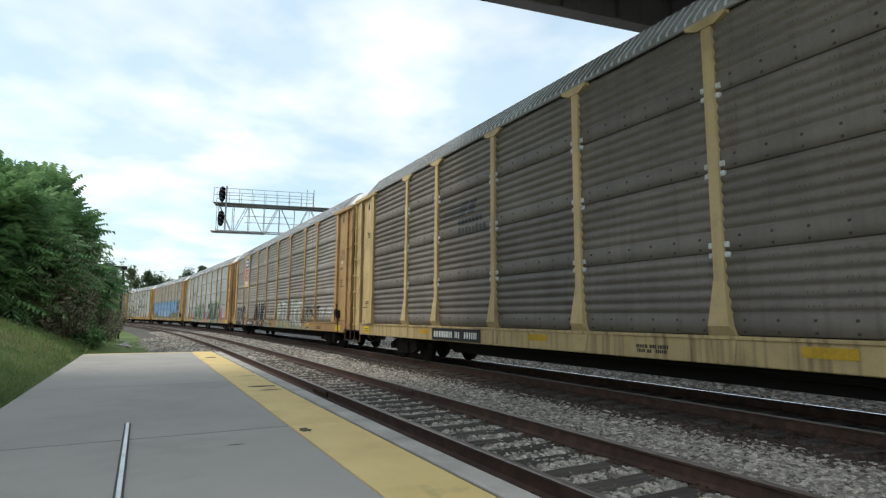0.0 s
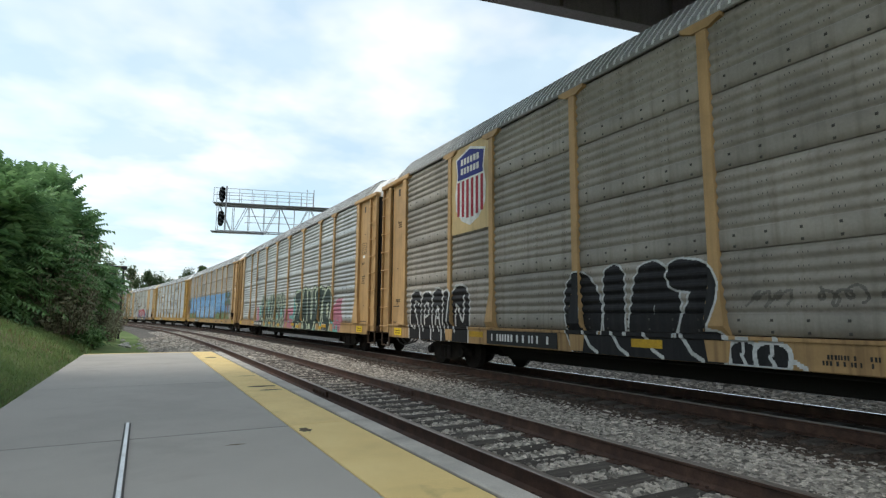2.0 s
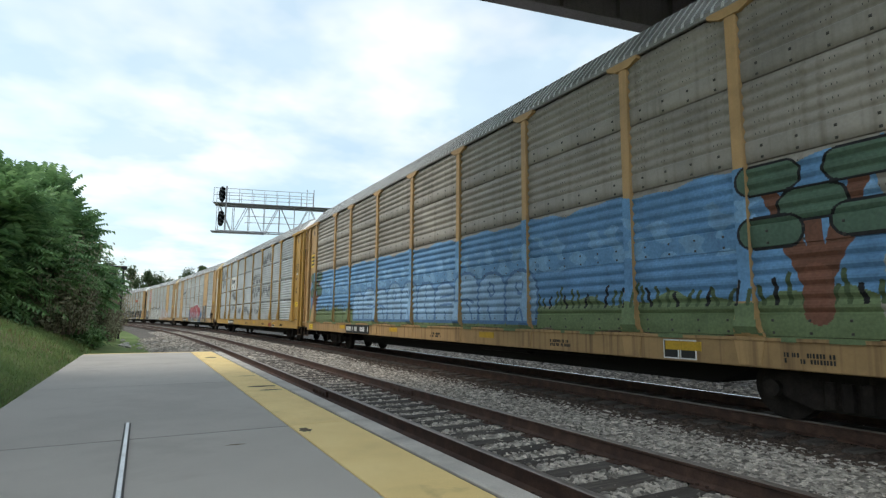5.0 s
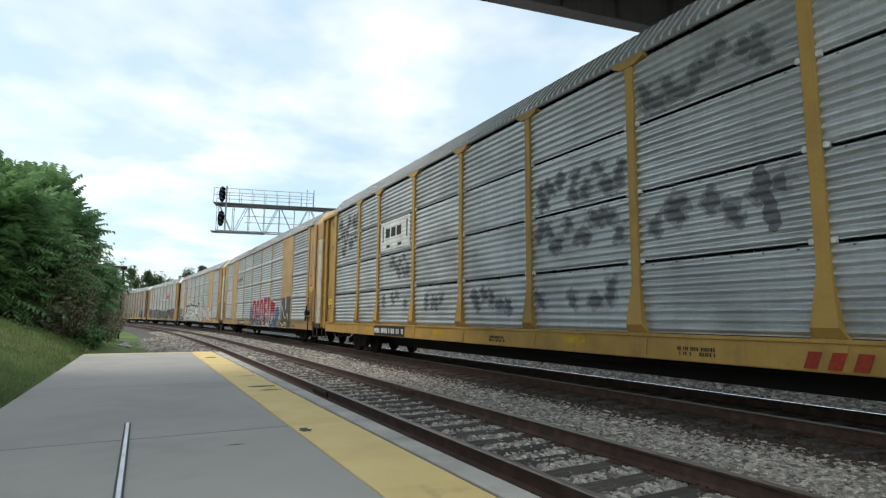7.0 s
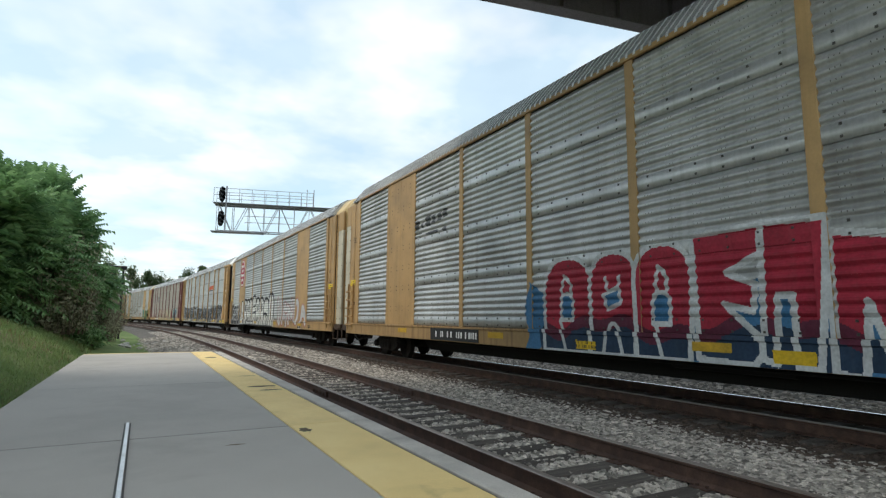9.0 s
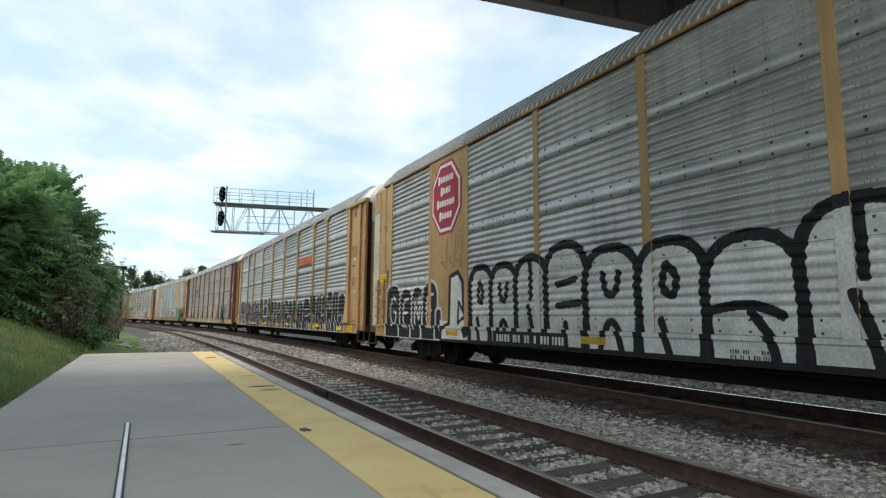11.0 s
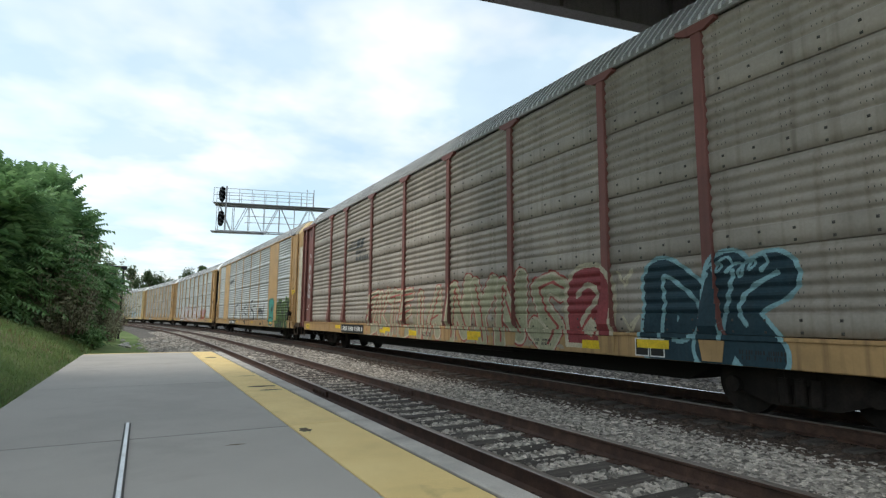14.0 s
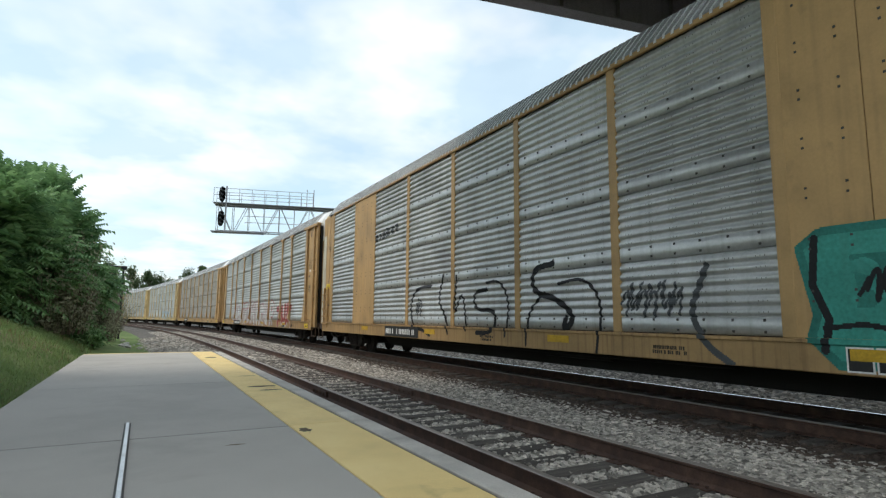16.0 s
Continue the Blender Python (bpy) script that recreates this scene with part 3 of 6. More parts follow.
def leaf_cloud(points, size, rng):
    verts, faces = [], []
    for p, way in points:
        p = Vector(p)
        n = (Vector(way) * 0.6 + Vector((rng.uniform(-1, 1), rng.uniform(-1, 1), rng.uniform(-.2, 1)))).normalized()
        u = n.cross(Vector((rng.uniform(-1, 1), rng.uniform(-1, 1), rng.uniform(-1, 1))))
        if u.length < 0.05:
            continue
        u.normalize()
        v = n.cross(u)
        s = size * rng.uniform(0.6, 1.3)
        k = len(verts)
        verts += [p, p + u * s * 0.5 + v * s * 0.28, p + u * s - n * s * 0.15, p + u * s * 0.5 - v * s * 0.28]
        faces.append((k, k + 1, k + 2, k + 3))
    return verts, faces


def tree(x, y, height, spread, seed, material, label, style="leaf", count=2600, size=0.3, low=0.12, name="tree", clumps=26, group="bank trees"):
    rng = random.Random(seed)
    z0 = ground_height(x, y) - 0.1
    t = thing(name, label, name.replace("_", " "), group, m=pose(x, y, z0))
    bm = bmesh.new()
    lean = Vector((rng.uniform(-.08, .08), rng.uniform(-.08, .08), 1))
    top = lean * height * 0.78
    limb(bm, (0, 0, 0), top * 0.5, height * 0.026, height * 0.017)
    limb(bm, top * 0.5, top, height * 0.017, height * 0.004)
    centres = []
    for i in range(clumps):
        f = low + (0.97 - low) * (i + rng.random()) / clumps
        prof = math.sin(min(1, (f - low) / (1 - low) * 0.92 + 0.18) * math.pi) ** 0.6
        a = i * 2.4 + rng.uniform(-.5, .5)
        r = spread * prof * rng.uniform(0.45, 1.0)
        c = Vector((math.cos(a) * r, math.sin(a) * r, height * f)) + lean * 0
        b = lean * height * min(0.75, max(0.08, f - 0.16))
        limb(bm, b, c, height * 0.008, height * 0.002)
        centres.append((c, spread * rng.uniform(0.26, 0.46)))
    part("trunk", bm, BARK, t)
    pts = []
    for _ in range(count):
        c, r = centres[rng.randrange(len(centres))]
        d = Vector((rng.gauss(0, 1), rng.gauss(0, 1), rng.gauss(0, 0.8))).normalized()
        q = c + d * r * rng.random() ** 0.45
        out = Vector((q.x, q.y, (q.z - height * 0.55) * 0.5 + 0.3))
        pts.append((q, out.normalized() if out.length > 0.01 else Vector((0, 0, 1))))
    v, f = frond_cloud(pts, size, 7, rng, 0.22) if style == "frond" else leaf_cloud(pts, size, rng)
    part("crown", mesh_from("crown", v, f, [material]), None, t)
    return t


def brush(x, y, height, spread, seed, material, leaves, stems, label):
    """A thicket of thin stems with small dull leaves."""
    rng = random.Random(seed)
    z0 = ground_height(x, y) - 0.05
    t = thing("bush", label, "bush", "bank bushes", m=pose(x, y, z0))
    bm = bmesh.new()
    pts = []
    for _ in range(stems):
        a, r = rng.uniform(0, math.tau), spread * rng.random() ** 0.6
        b = Vector((math.cos(a) * r * 0.7, math.sin(a) * r * 0.7, 0))
        h = height * rng.uniform(0.45, 1.0) * (1 - 0.45 * (r / spread) ** 2)
        e = b + Vector((rng.gauss(0, .18) * h + b.x * 0.35, rng.gauss(0, .18) * h + b.y * 0.35, h))
        limb(bm, b, e, 0.018, 0.006)
        for _k in range(leaves):
            q = b.lerp(e, rng.uniform(0.15, 1.05)) + Vector((rng.gauss(0, .16), rng.gauss(0, .16), rng.gauss(0, .12)))
            pts.append((q, (q.x, q.y, 0.5)))
    part("stem_thicket", bm, TWIG, t)["kind"] = "stuff"
    v, f = leaf_cloud(pts, 0.14, rng)
    part("foliage", mesh_from("foliage", v, f, [material]), None, t)
    return t


def build_plants():
    tree(-5.6, 27.0, 5.0, 2.4, 11, LEAF_BRIGHT, "bright green tree with long feathery compound leaves", "frond", 2400, 1.0, clumps=34)
    tree(-8.4, 27.5, 4.9, 2.7, 12, LEAF, "dense dark green tree on the grassy bank", "frond", 2400, 1.0, clumps=34)
    tree(-4.4, 31.0, 6.5, 2.3, 13, LEAF_BRIGHT, "slim green tree with drooping feathery leaves", "frond", 2200, 1.0, clumps=30)
    tree(-11.6, 30.0, 5.4, 3.2, 14, LEAF, "large dark green tree at the top of the bank", "leaf", 9000, 0.34, clumps=36)
    tree(-6.6, 35.0, 6.2, 2.8, 15, LEAF, "tall dark green tree behind the bushes", "leaf", 9000, 0.32, clumps=34)
    tree(-4.2, 41.0, 7.0, 2.3, 16, LEAF, "narrow dark green tree at the edge of the line", "leaf", 8000, 0.30, clumps=30)
    tree(-15.0, 36.0, 6.0, 3.8, 17, LEAF, "broad dark green tree far up the bank", "leaf", 8000, 0.38)
    brush(-3.3, 28.0, 4.3, 1.7, 21, LEAF_DULL, 70, 130, "dry grey-green thicket of thin stems")
    brush(-2.8, 33.0, 4.6, 1.6, 22, LEAF_DULL, 70, 130, "dry grey-green thicket beside the gravel")
    brush(-5.4, 28.0, 2.4, 1.9, 23, LEAF, 60, 110, "low green bush at the foot of the trees")
    brush(-8.0, 27.5, 2.2, 2.2, 24, LEAF, 60, 120, "low dark green bush on the bank")
    brush(-2.4, 40.0, 4.0, 1.6, 25, LEAF_DULL, 36, 120, "tall dry thicket beside the track")
    brush(-2.6, 48.0, 4.4, 1.7, 26, LEAF_DULL, 36, 120, "tall dry thicket close to the curve")
    brush(-10.5, 28.0, 2.6, 2.4, 27, LEAF, 60, 120, "low dark green bush up the bank")
    brush(-2.3, 29.0, 1.1, 0.8, 28, LEAF_BRIGHT, 60, 60, "small bright green bush at the end of the bank")
    rng = random.Random(9)
    for k, (x, y, h) in enumerate(((-7.5, 146, 14.2), (-3.0, 152, 13.6), (0.6, 150, 12.8), (3.0, 158, 12.2), (5.8, 156, 11.2), (10.0, 160, 14.0), (13.2, 158, 15.2), (16.5, 166, 14.6), (-12.5, 150, 15.0), (-17.0, 150, 14.0))):
        tree(x, y, h, rng.uniform(2.8, 4.0), 60 + k, LEAF_FAR, "distant dark green tree beyond the curve of the line", "leaf", 3200, 0.55, clumps=24, group="distant trees")
    for x, y, h in ((-4.5, 62, 7.0), (-3.9, 74, 7.4), (-6.0, 88, 9.0)):
        brush(x, y, h, 2.6, int(y), LEAF_DULL, 26, 130, "bare brownish thicket beside the curve")


def build_grass():
    rng = random.Random(31)
    for name, mat, count, label in (("grass", BLADE, 42000, "short green grass on the bank"), ("dry_grass", DRY_BLADE, 6000, "dry straw-coloured grass tufts on the bank")):
        verts, faces = [], []
        for _ in range(count):
            y = 5.5 + 24 * rng.random() ** 1.25
            x = -1.42 - (0.6 + 0.55 * y) * rng.random() ** 1.2
            if y > 19.4 and rng.random() < 0.5:
                x = -2.0 - rng.random() * 1.6
            if y > 19.3 and x > -1.75:
                continue
            if mat is DRY_BLADE and noise.noise((x * 0.35, y * 0.35, 4)) < 0.08:
                continue
            z = ground_height(x, y)
            h = rng.uniform(0.04, 0.13) * (1.6 if y > 18 else 1) * (1.3 if mat is DRY_BLADE else 1)
            a = rng.uniform(0, math.tau)
            w = 0.006 + 0.0006 * y
            dx, dy = math.cos(a) * w, math.sin(a) * w
            lx, ly = rng.gauss(0, 0.4) * h, rng.gauss(0, 0.4) * h
            k = len(verts)
            verts += [(x - dx, y - dy, z - 0.01), (x + dx, y + dy, z - 0.01), (x + lx, y + ly, z + h)]
            faces.append((k, k + 1, k + 2))
        thing(name, label, "grass", kind="stuff", data=mesh_from(name, verts, faces, [mat]))


def build_rubble():
    rng = random.Random(8)
    for i in range(16):
        bm = bmesh.new()
        bmesh.ops.create_icosphere(bm, subdivisions=2, radius=1)
        s = rng.uniform(0.07, 0.2)
        for v in bm.verts:
            v.co *= s * (1 + 0.5 * noise.noise(v.co * 1.6 + Vector((i * 7, 0, 0))))
            v.co.z *= 0.6
        y = rng.uniform(23, 46)
        x = rng.uniform(-0.9, 1.3) - max(0, y - 30) * 0.03
        thing("rubble_stone", "pale broken stone lying on the gravel", "stone", "rubble by the platform's end", m=pose(x, y, ground_height(x, y) + s * 0.25, 0, 0, rng.uniform(0, 360)), data=bm_mesh("rubble_stone", bm, ROCK))


def build_post():
    x, y = -1.75, 46.0
    z0 = ground_height(x, y)
    t = thing("trackside_post", "dark trackside post with a flat hood among the bushes", "post", m=pose(x, y, z0 - 0.1, 0, 0, 8))
    bm = bmesh.new()
    rod(bm, (0.35, 0, 0), (0.35, 0, 4.75 - z0), 0.075, 10)
    part("pole", bm, BLACK, t)
    bm = bmesh.new()
    box(bm, -0.62, 0.55, -0.25, 0.25, 4.74 - z0, 5.0 - z0, bevel=0.04)
    part("hood", bm, BLACK, t)


build_post()
build_plants()
build_grass()
build_rubble()


# ---- train: covered automobile carriers ----
CAR_L, START = 27.7015, 6.126
SILL_LO, SILL_HI, EAVE, SIDE = 0.49, 0.876, 5.46, 1.47
POSTS = [-8.9, -6.95, -4.17, -1.39, 1.39, 4.17, 6.95, 8.9]
PANEL_END, SHEET_END, LADDER_END = 11.7, 12.75, 13.5
EDGES = [-PANEL_END, *POSTS, PANEL_END]
TIERS, TIER_H = 4, (EAVE - 0.03 - SILL_HI - 0.02) / 4
BODY_Z = 0.243
DROP = BODY_Z - RAIL_Z
MESHES = {}


def tier_profile(kind):
    """Heights and depths across one tier of side sheets: flat seams and pressed ribs."""
    h = TIER_H
    pts = [(0.0, 0.0)]
    if kind == "open":
        n, lo, hi, gap = 8, 0.02, h - 0.06, 0.055
    elif kind == "rack":
        n, lo, hi, gap = 5, 0.30, h - 0.02, 0.006
    else:
        n, lo, hi, gap = 6, 0.24, h - 0.02, 0.004
    pitch, deep = (hi - lo) / n, 0.038 if kind != "open" else 0.045
    if kind != "open":
        pts += [(0.006, 0.018), (lo * 0.45, 0.029), (lo * 0.93, 0.030)]
    for i in range(n):
        z = lo + i * pitch
        pts += [(z, 0.0), (z + pitch * 0.16, deep * 0.55), (z + pitch * 0.32, deep), (z + pitch * 0.52, deep), (z + pitch * 0.72, deep * 0.5), (z + pitch * 0.88, 0.0)]
    pts += [(h - gap, 0.0)]
    return pts


def panel_mesh(kind, width, mats):
    key = (kind, round(width, 3), mats[0].name)
    if key in MESHES:
        return MESHES[key]
    prof = tier_profile(kind)
    w = width / 2
    verts, faces, idx = [], [], []
    for z, d in prof:
        verts += [(-d, -w, z), (-d, w, z)]
    n = len(prof)
    for i in range(n - 1):
        faces.append((2 * i, 2 * i + 1, 2 * i + 3, 2 * i + 2)); idx.append(0)
    k = len(verts)
    top, back = prof[-1][0], 0.03
    verts += [(back, -w, 0), (back, w, 0), (back, -w, top), (back, w, top)]
    faces += [(0, k, k + 1, 1), (2 * n - 2, 2 * n - 1, k + 3, k + 2)]
    idx += [0, 0]
    if kind != "open":
        m = max(3, int(width / 0.4))
        for i in range(m):
            y = -w + width * (i + 0.5) / m
            for (za, da), (zb, db) in zip(prof, prof[1:]):
                if da > 0.033 and db > 0.033:
                    for dy in (-0.06, 0.0, 0.06):
                        k = len(verts)
                        verts += [(-da - 0.002, y + dy - 0.005, za + 0.004), (-da - 0.002, y + dy + 0.005, za + 0.004), (-db - 0.002, y + dy + 0.005, zb - 0.004), (-db - 0.002, y + dy - 0.005, zb - 0.004)]
                        faces.append((k, k + 1, k + 2, k + 3)); idx.append(1)
    for z in (0.05, 0.2) if kind != "open" else (top - 0.03,):
        m = max(3, int(width / 0.42))
        for i in range(m):
            y = -w + width * (i + 0.5) / m
            s = 0.018
            k = len(verts)
            o = 0.0 if kind == "open" else float(np.interp(z, [q[0] for q in prof], [q[1] for q in prof]))
            verts += [(-0.001 - o, y - s, z - s), (-0.001 - o, y + s, z - s), (-0.001 - o, y + s, z + s), (-0.001 - o, y - s, z + s),
                      (-0.014 - o, y - s * .6, z - s * .6), (-0.014 - o, y + s * .6, z - s * .6), (-0.014 - o, y + s * .6, z + s * .6), (-0.014 - o, y - s * .6, z + s * .6)]
            for f in ((4, 5, 6, 7), (0, 1, 5, 4), (1, 2, 6, 5), (2, 3, 7, 6), (3, 0, 4, 7)):
                faces.append(tuple(k + q for q in f)); idx.append(1)
    me = mesh_from("side_panel", verts, faces, mats, idx)
    if kind != "open":
        # the pressed ribs are round, the seam band stays flat
        me.polygons.foreach_set("use_smooth", [1 <= i < 3 or 4 <= i < n - 1 for i in range(len(me.polygons))])
    MESHES[key] = me
    return MESHES[key]


def post_mesh(kind, mat):
    key = ("post", kind, mat.name)
    if key in MESHES:
        return MESHES[key]
    bm = bmesh.new()
    top = EAVE - 0.02
    if kind == "flush":
        box(bm, -0.045, 0.02, -0.09, 0.09, SILL_HI + 0.002, top, bevel=0.008)
    else:
        box(bm, -0.085, 0.02, -0.082, 0.082, 1.55, top - 0.05, bevel=0.01)
        lo = [(-0.15, -0.155, SILL_HI + 0.13), (-0.15, 0.155, SILL_HI + 0.13), (0.02, 0.155, SILL_HI + 0.13), (0.02, -0.155, SILL_HI + 0.13)]
        hi = [(-0.087, -0.084, 1.62), (-0.087, 0.084, 1.62), (0.02, 0.084, 1.62), (0.02, -0.084, 1.62)]
        hull(bm, lo, hi)
        base = [(-0.07, -0.20, SILL_HI + 0.002), (-0.07, 0.20, SILL_HI + 0.002), (0.02, 0.20, SILL_HI + 0.002), (0.02, -0.20, SILL_HI + 0.002)]
        hull(bm, base, lo)
        hull(bm, [(-0.10, -0.15, top - 0.15), (-0.10, 0.15, top - 0.15), (0.02, 0.15, top - 0.15), (0.02, -0.15, top - 0.15)], [(-0.10, -0.33, top - 0.06), (-0.10, 0.33, top - 0.06), (0.02, 0.33, top - 0.06), (0.02, -0.33, top - 0.06)])
        box(bm, -0.101, 0.02, -0.33, 0.33, top - 0.07, top - 0.01)
    MESHES[key] = bm_mesh("side_post", bm, mat)
    return MESHES[key]


def roof_mesh():
    """Ribbed roof sheets; shade in the valleys and on rib sides is a darker grey."""
    if "roof" in MESHES:
        return MESHES["roof"]
    half = [(-1.53, EAVE), (-1.51, EAVE + 0.07), (-1.07, EAVE + 0.60), (-0.85, EAVE + 0.74), (0, EAVE + 0.86)]
    prof = half + [(-x, z) for x, z in reversed(half[:-1])]
    out = [(-0.8, 0.1), (-0.8, 0.5), (-0.6, 0.8), (-0.3, 1), (0, 1), (0.3, 1), (0.6, 0.8), (0.8, 0.5), (0.8, 0.1)]
    verts, faces, idx = [], [], []
    ys = []
    for k in range(150):
        y = -12.4 + k * 0.165
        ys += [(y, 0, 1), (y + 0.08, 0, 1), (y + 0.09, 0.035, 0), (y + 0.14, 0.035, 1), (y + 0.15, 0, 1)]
    for yy, d, _ in ys:
        for (px, pz), (nx, nz) in zip(prof, out):
            verts.append((px + nx * d, yy, pz + nz * d))
    n = len(prof)
    for i in range(len(ys) - 1):
        for j in range(n - 1):
            a = i * n + j
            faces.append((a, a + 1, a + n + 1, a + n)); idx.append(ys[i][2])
    faces.append(tuple(range(n)))
    faces.append(tuple((len(ys) - 1) * n + j for j in range(n)))
    MESHES["roof"] = mesh_from("roof", verts, faces, [ROOF, ROOF_SHADE], idx + [0, 0])
    return MESHES["roof"]


def wheel_mesh():
    if "wheel" not in MESHES:
        bm = bmesh.new()
        for x0, x1, r in ((-0.06, 0.05, 0.42), (0.05, 0.075, 0.445)):
            rod(bm, (x0, 0, 0), (x1, 0, 0), r, 28)
        rod(bm, (-0.10, 0, 0), (-0.05, 0, 0), 0.12, 14)
        MESHES["wheel"] = bm_mesh("wheel", bm, TRUCK)
    return MESHES["wheel"]


def truck_frame_mesh():
    if "frame" not in MESHES:
        bm = bmesh.new()
        top = [(-0.9, 0.58), (-0.45, 0.72), (0.45, 0.72), (0.9, 0.58), (1.02, 0.52), (1.02, 0.34), (0.8, 0.34), (0.42, 0.2), (-0.42, 0.2), (-0.8, 0.34), (-1.02, 0.34), (-1.02, 0.52)]
        hull(bm, [(-0.08, y, z) for y, z in top], [(0.08, y, z) for y, z in top])
        for y in (-0.2, 0.0, 0.2):
            rod(bm, (-0.10, y, 0.24), (-0.10, y, 0.56), 0.075, 10)
        for y in (-0.875, 0.875):
            rod(bm, (-0.17, y, 0.42), (-0.05, y, 0.42), 0.11, 12)
        MESHES["frame"] = bm_mesh("side_frame", bm, TRUCK)
    return MESHES["frame"]


def build_truck(car, y):
    bm = bmesh.new()
    box(bm, -1.1, 1.1, -0.22, 0.22, 0.45, 0.99, bevel=0.03)
    for yy in (-0.875, 0.875):
        rod(bm, (-0.75, yy, 0.42), (0.75, yy, 0.42), 0.085, 12)
    truck = part("truck", bm, TRUCK, car, "grimy two-axle truck", m=pose(0, y, -DROP))
    for sx in (-1, 1):
        part("side_frame", truck_frame_mesh(), None, truck, m=pose(sx * 1.0, 0, 0, 0, 0, 0 if sx < 0 else 180))
        for yy in (-0.875, 0.875):
            part("wheel", wheel_mesh(), None, truck, m=pose(sx * 0.7525, yy, 0.42, 0, 0, 0 if sx < 0 else 180))


def ladder_mesh(z0, z1, mat, deep):
    """Two rails and a rung; on the tall racks a recessed back plate joins the rails into a column."""
    key = ("ladder", z0, z1, mat.name)
    if key not in MESHES:
        bm = bmesh.new()
        if deep:
            box(bm, -0.05, 0.03, -0.33, -0.21, z0, z1, bevel=0.01)
            box(bm, -0.045, 0.03, 0.285, 0.33, z0, z1, bevel=0.006)
            box(bm, 0.032, 0.05, -0.33, 0.33, z0 + 0.002, z1 - 0.002)
        else:
            for y in (-0.27, 0.27):
                box(bm, -0.02, 0.04, y - 0.015, y + 0.015, z0, z1, bevel=0.006)
        MESHES[key] = bm_mesh("ladder", bm, mat)
        r = bmesh.new()
        rod(r, (-0.045, -0.30, 0), (-0.045, 0.31, 0), 0.016, 6)
        for y in (-0.27, 0.305):
            rod(r, (-0.07, y, 0), (0.0, y, 0), 0.028, 6)
        MESHES[key, "rung"] = bm_mesh("rung", r, mat)
    return MESHES[key], MESHES[key, "rung"]


def bars(parent, name, y0, y1, z0, z1, x, mat, rows=1, seed=1, gaps=0.25, back=None, label=""):
    """Unreadable or private lettering: plain bars of its size and colour."""
    rng = random.Random(seed)
    if back:
        bm = bmesh.new()
        box(bm, x - 0.004, x + 0.006, y0 - 0.06, y1 + 0.06, z0 - 0.05, z1 + 0.05)
        parent = part("plate", bm, back, parent, label)
        x -= 0.007
    bm = bmesh.new()
    rh = (z1 - z0) / rows
    for r in range(rows):
        y = y0
        while y < y1 - 0.02:
            w = rh * rng.uniform(0.35, 0.62)
            if rng.random() > gaps:
                box(bm, x - 0.003, x + 0.002, y, min(y1, y + w * 0.55), z0 + r * rh + rh * 0.12, z0 + (r + 1) * rh - rh * 0.12)
            y += w
    part(name, bm, mat, parent)["kind"] = "stuff"


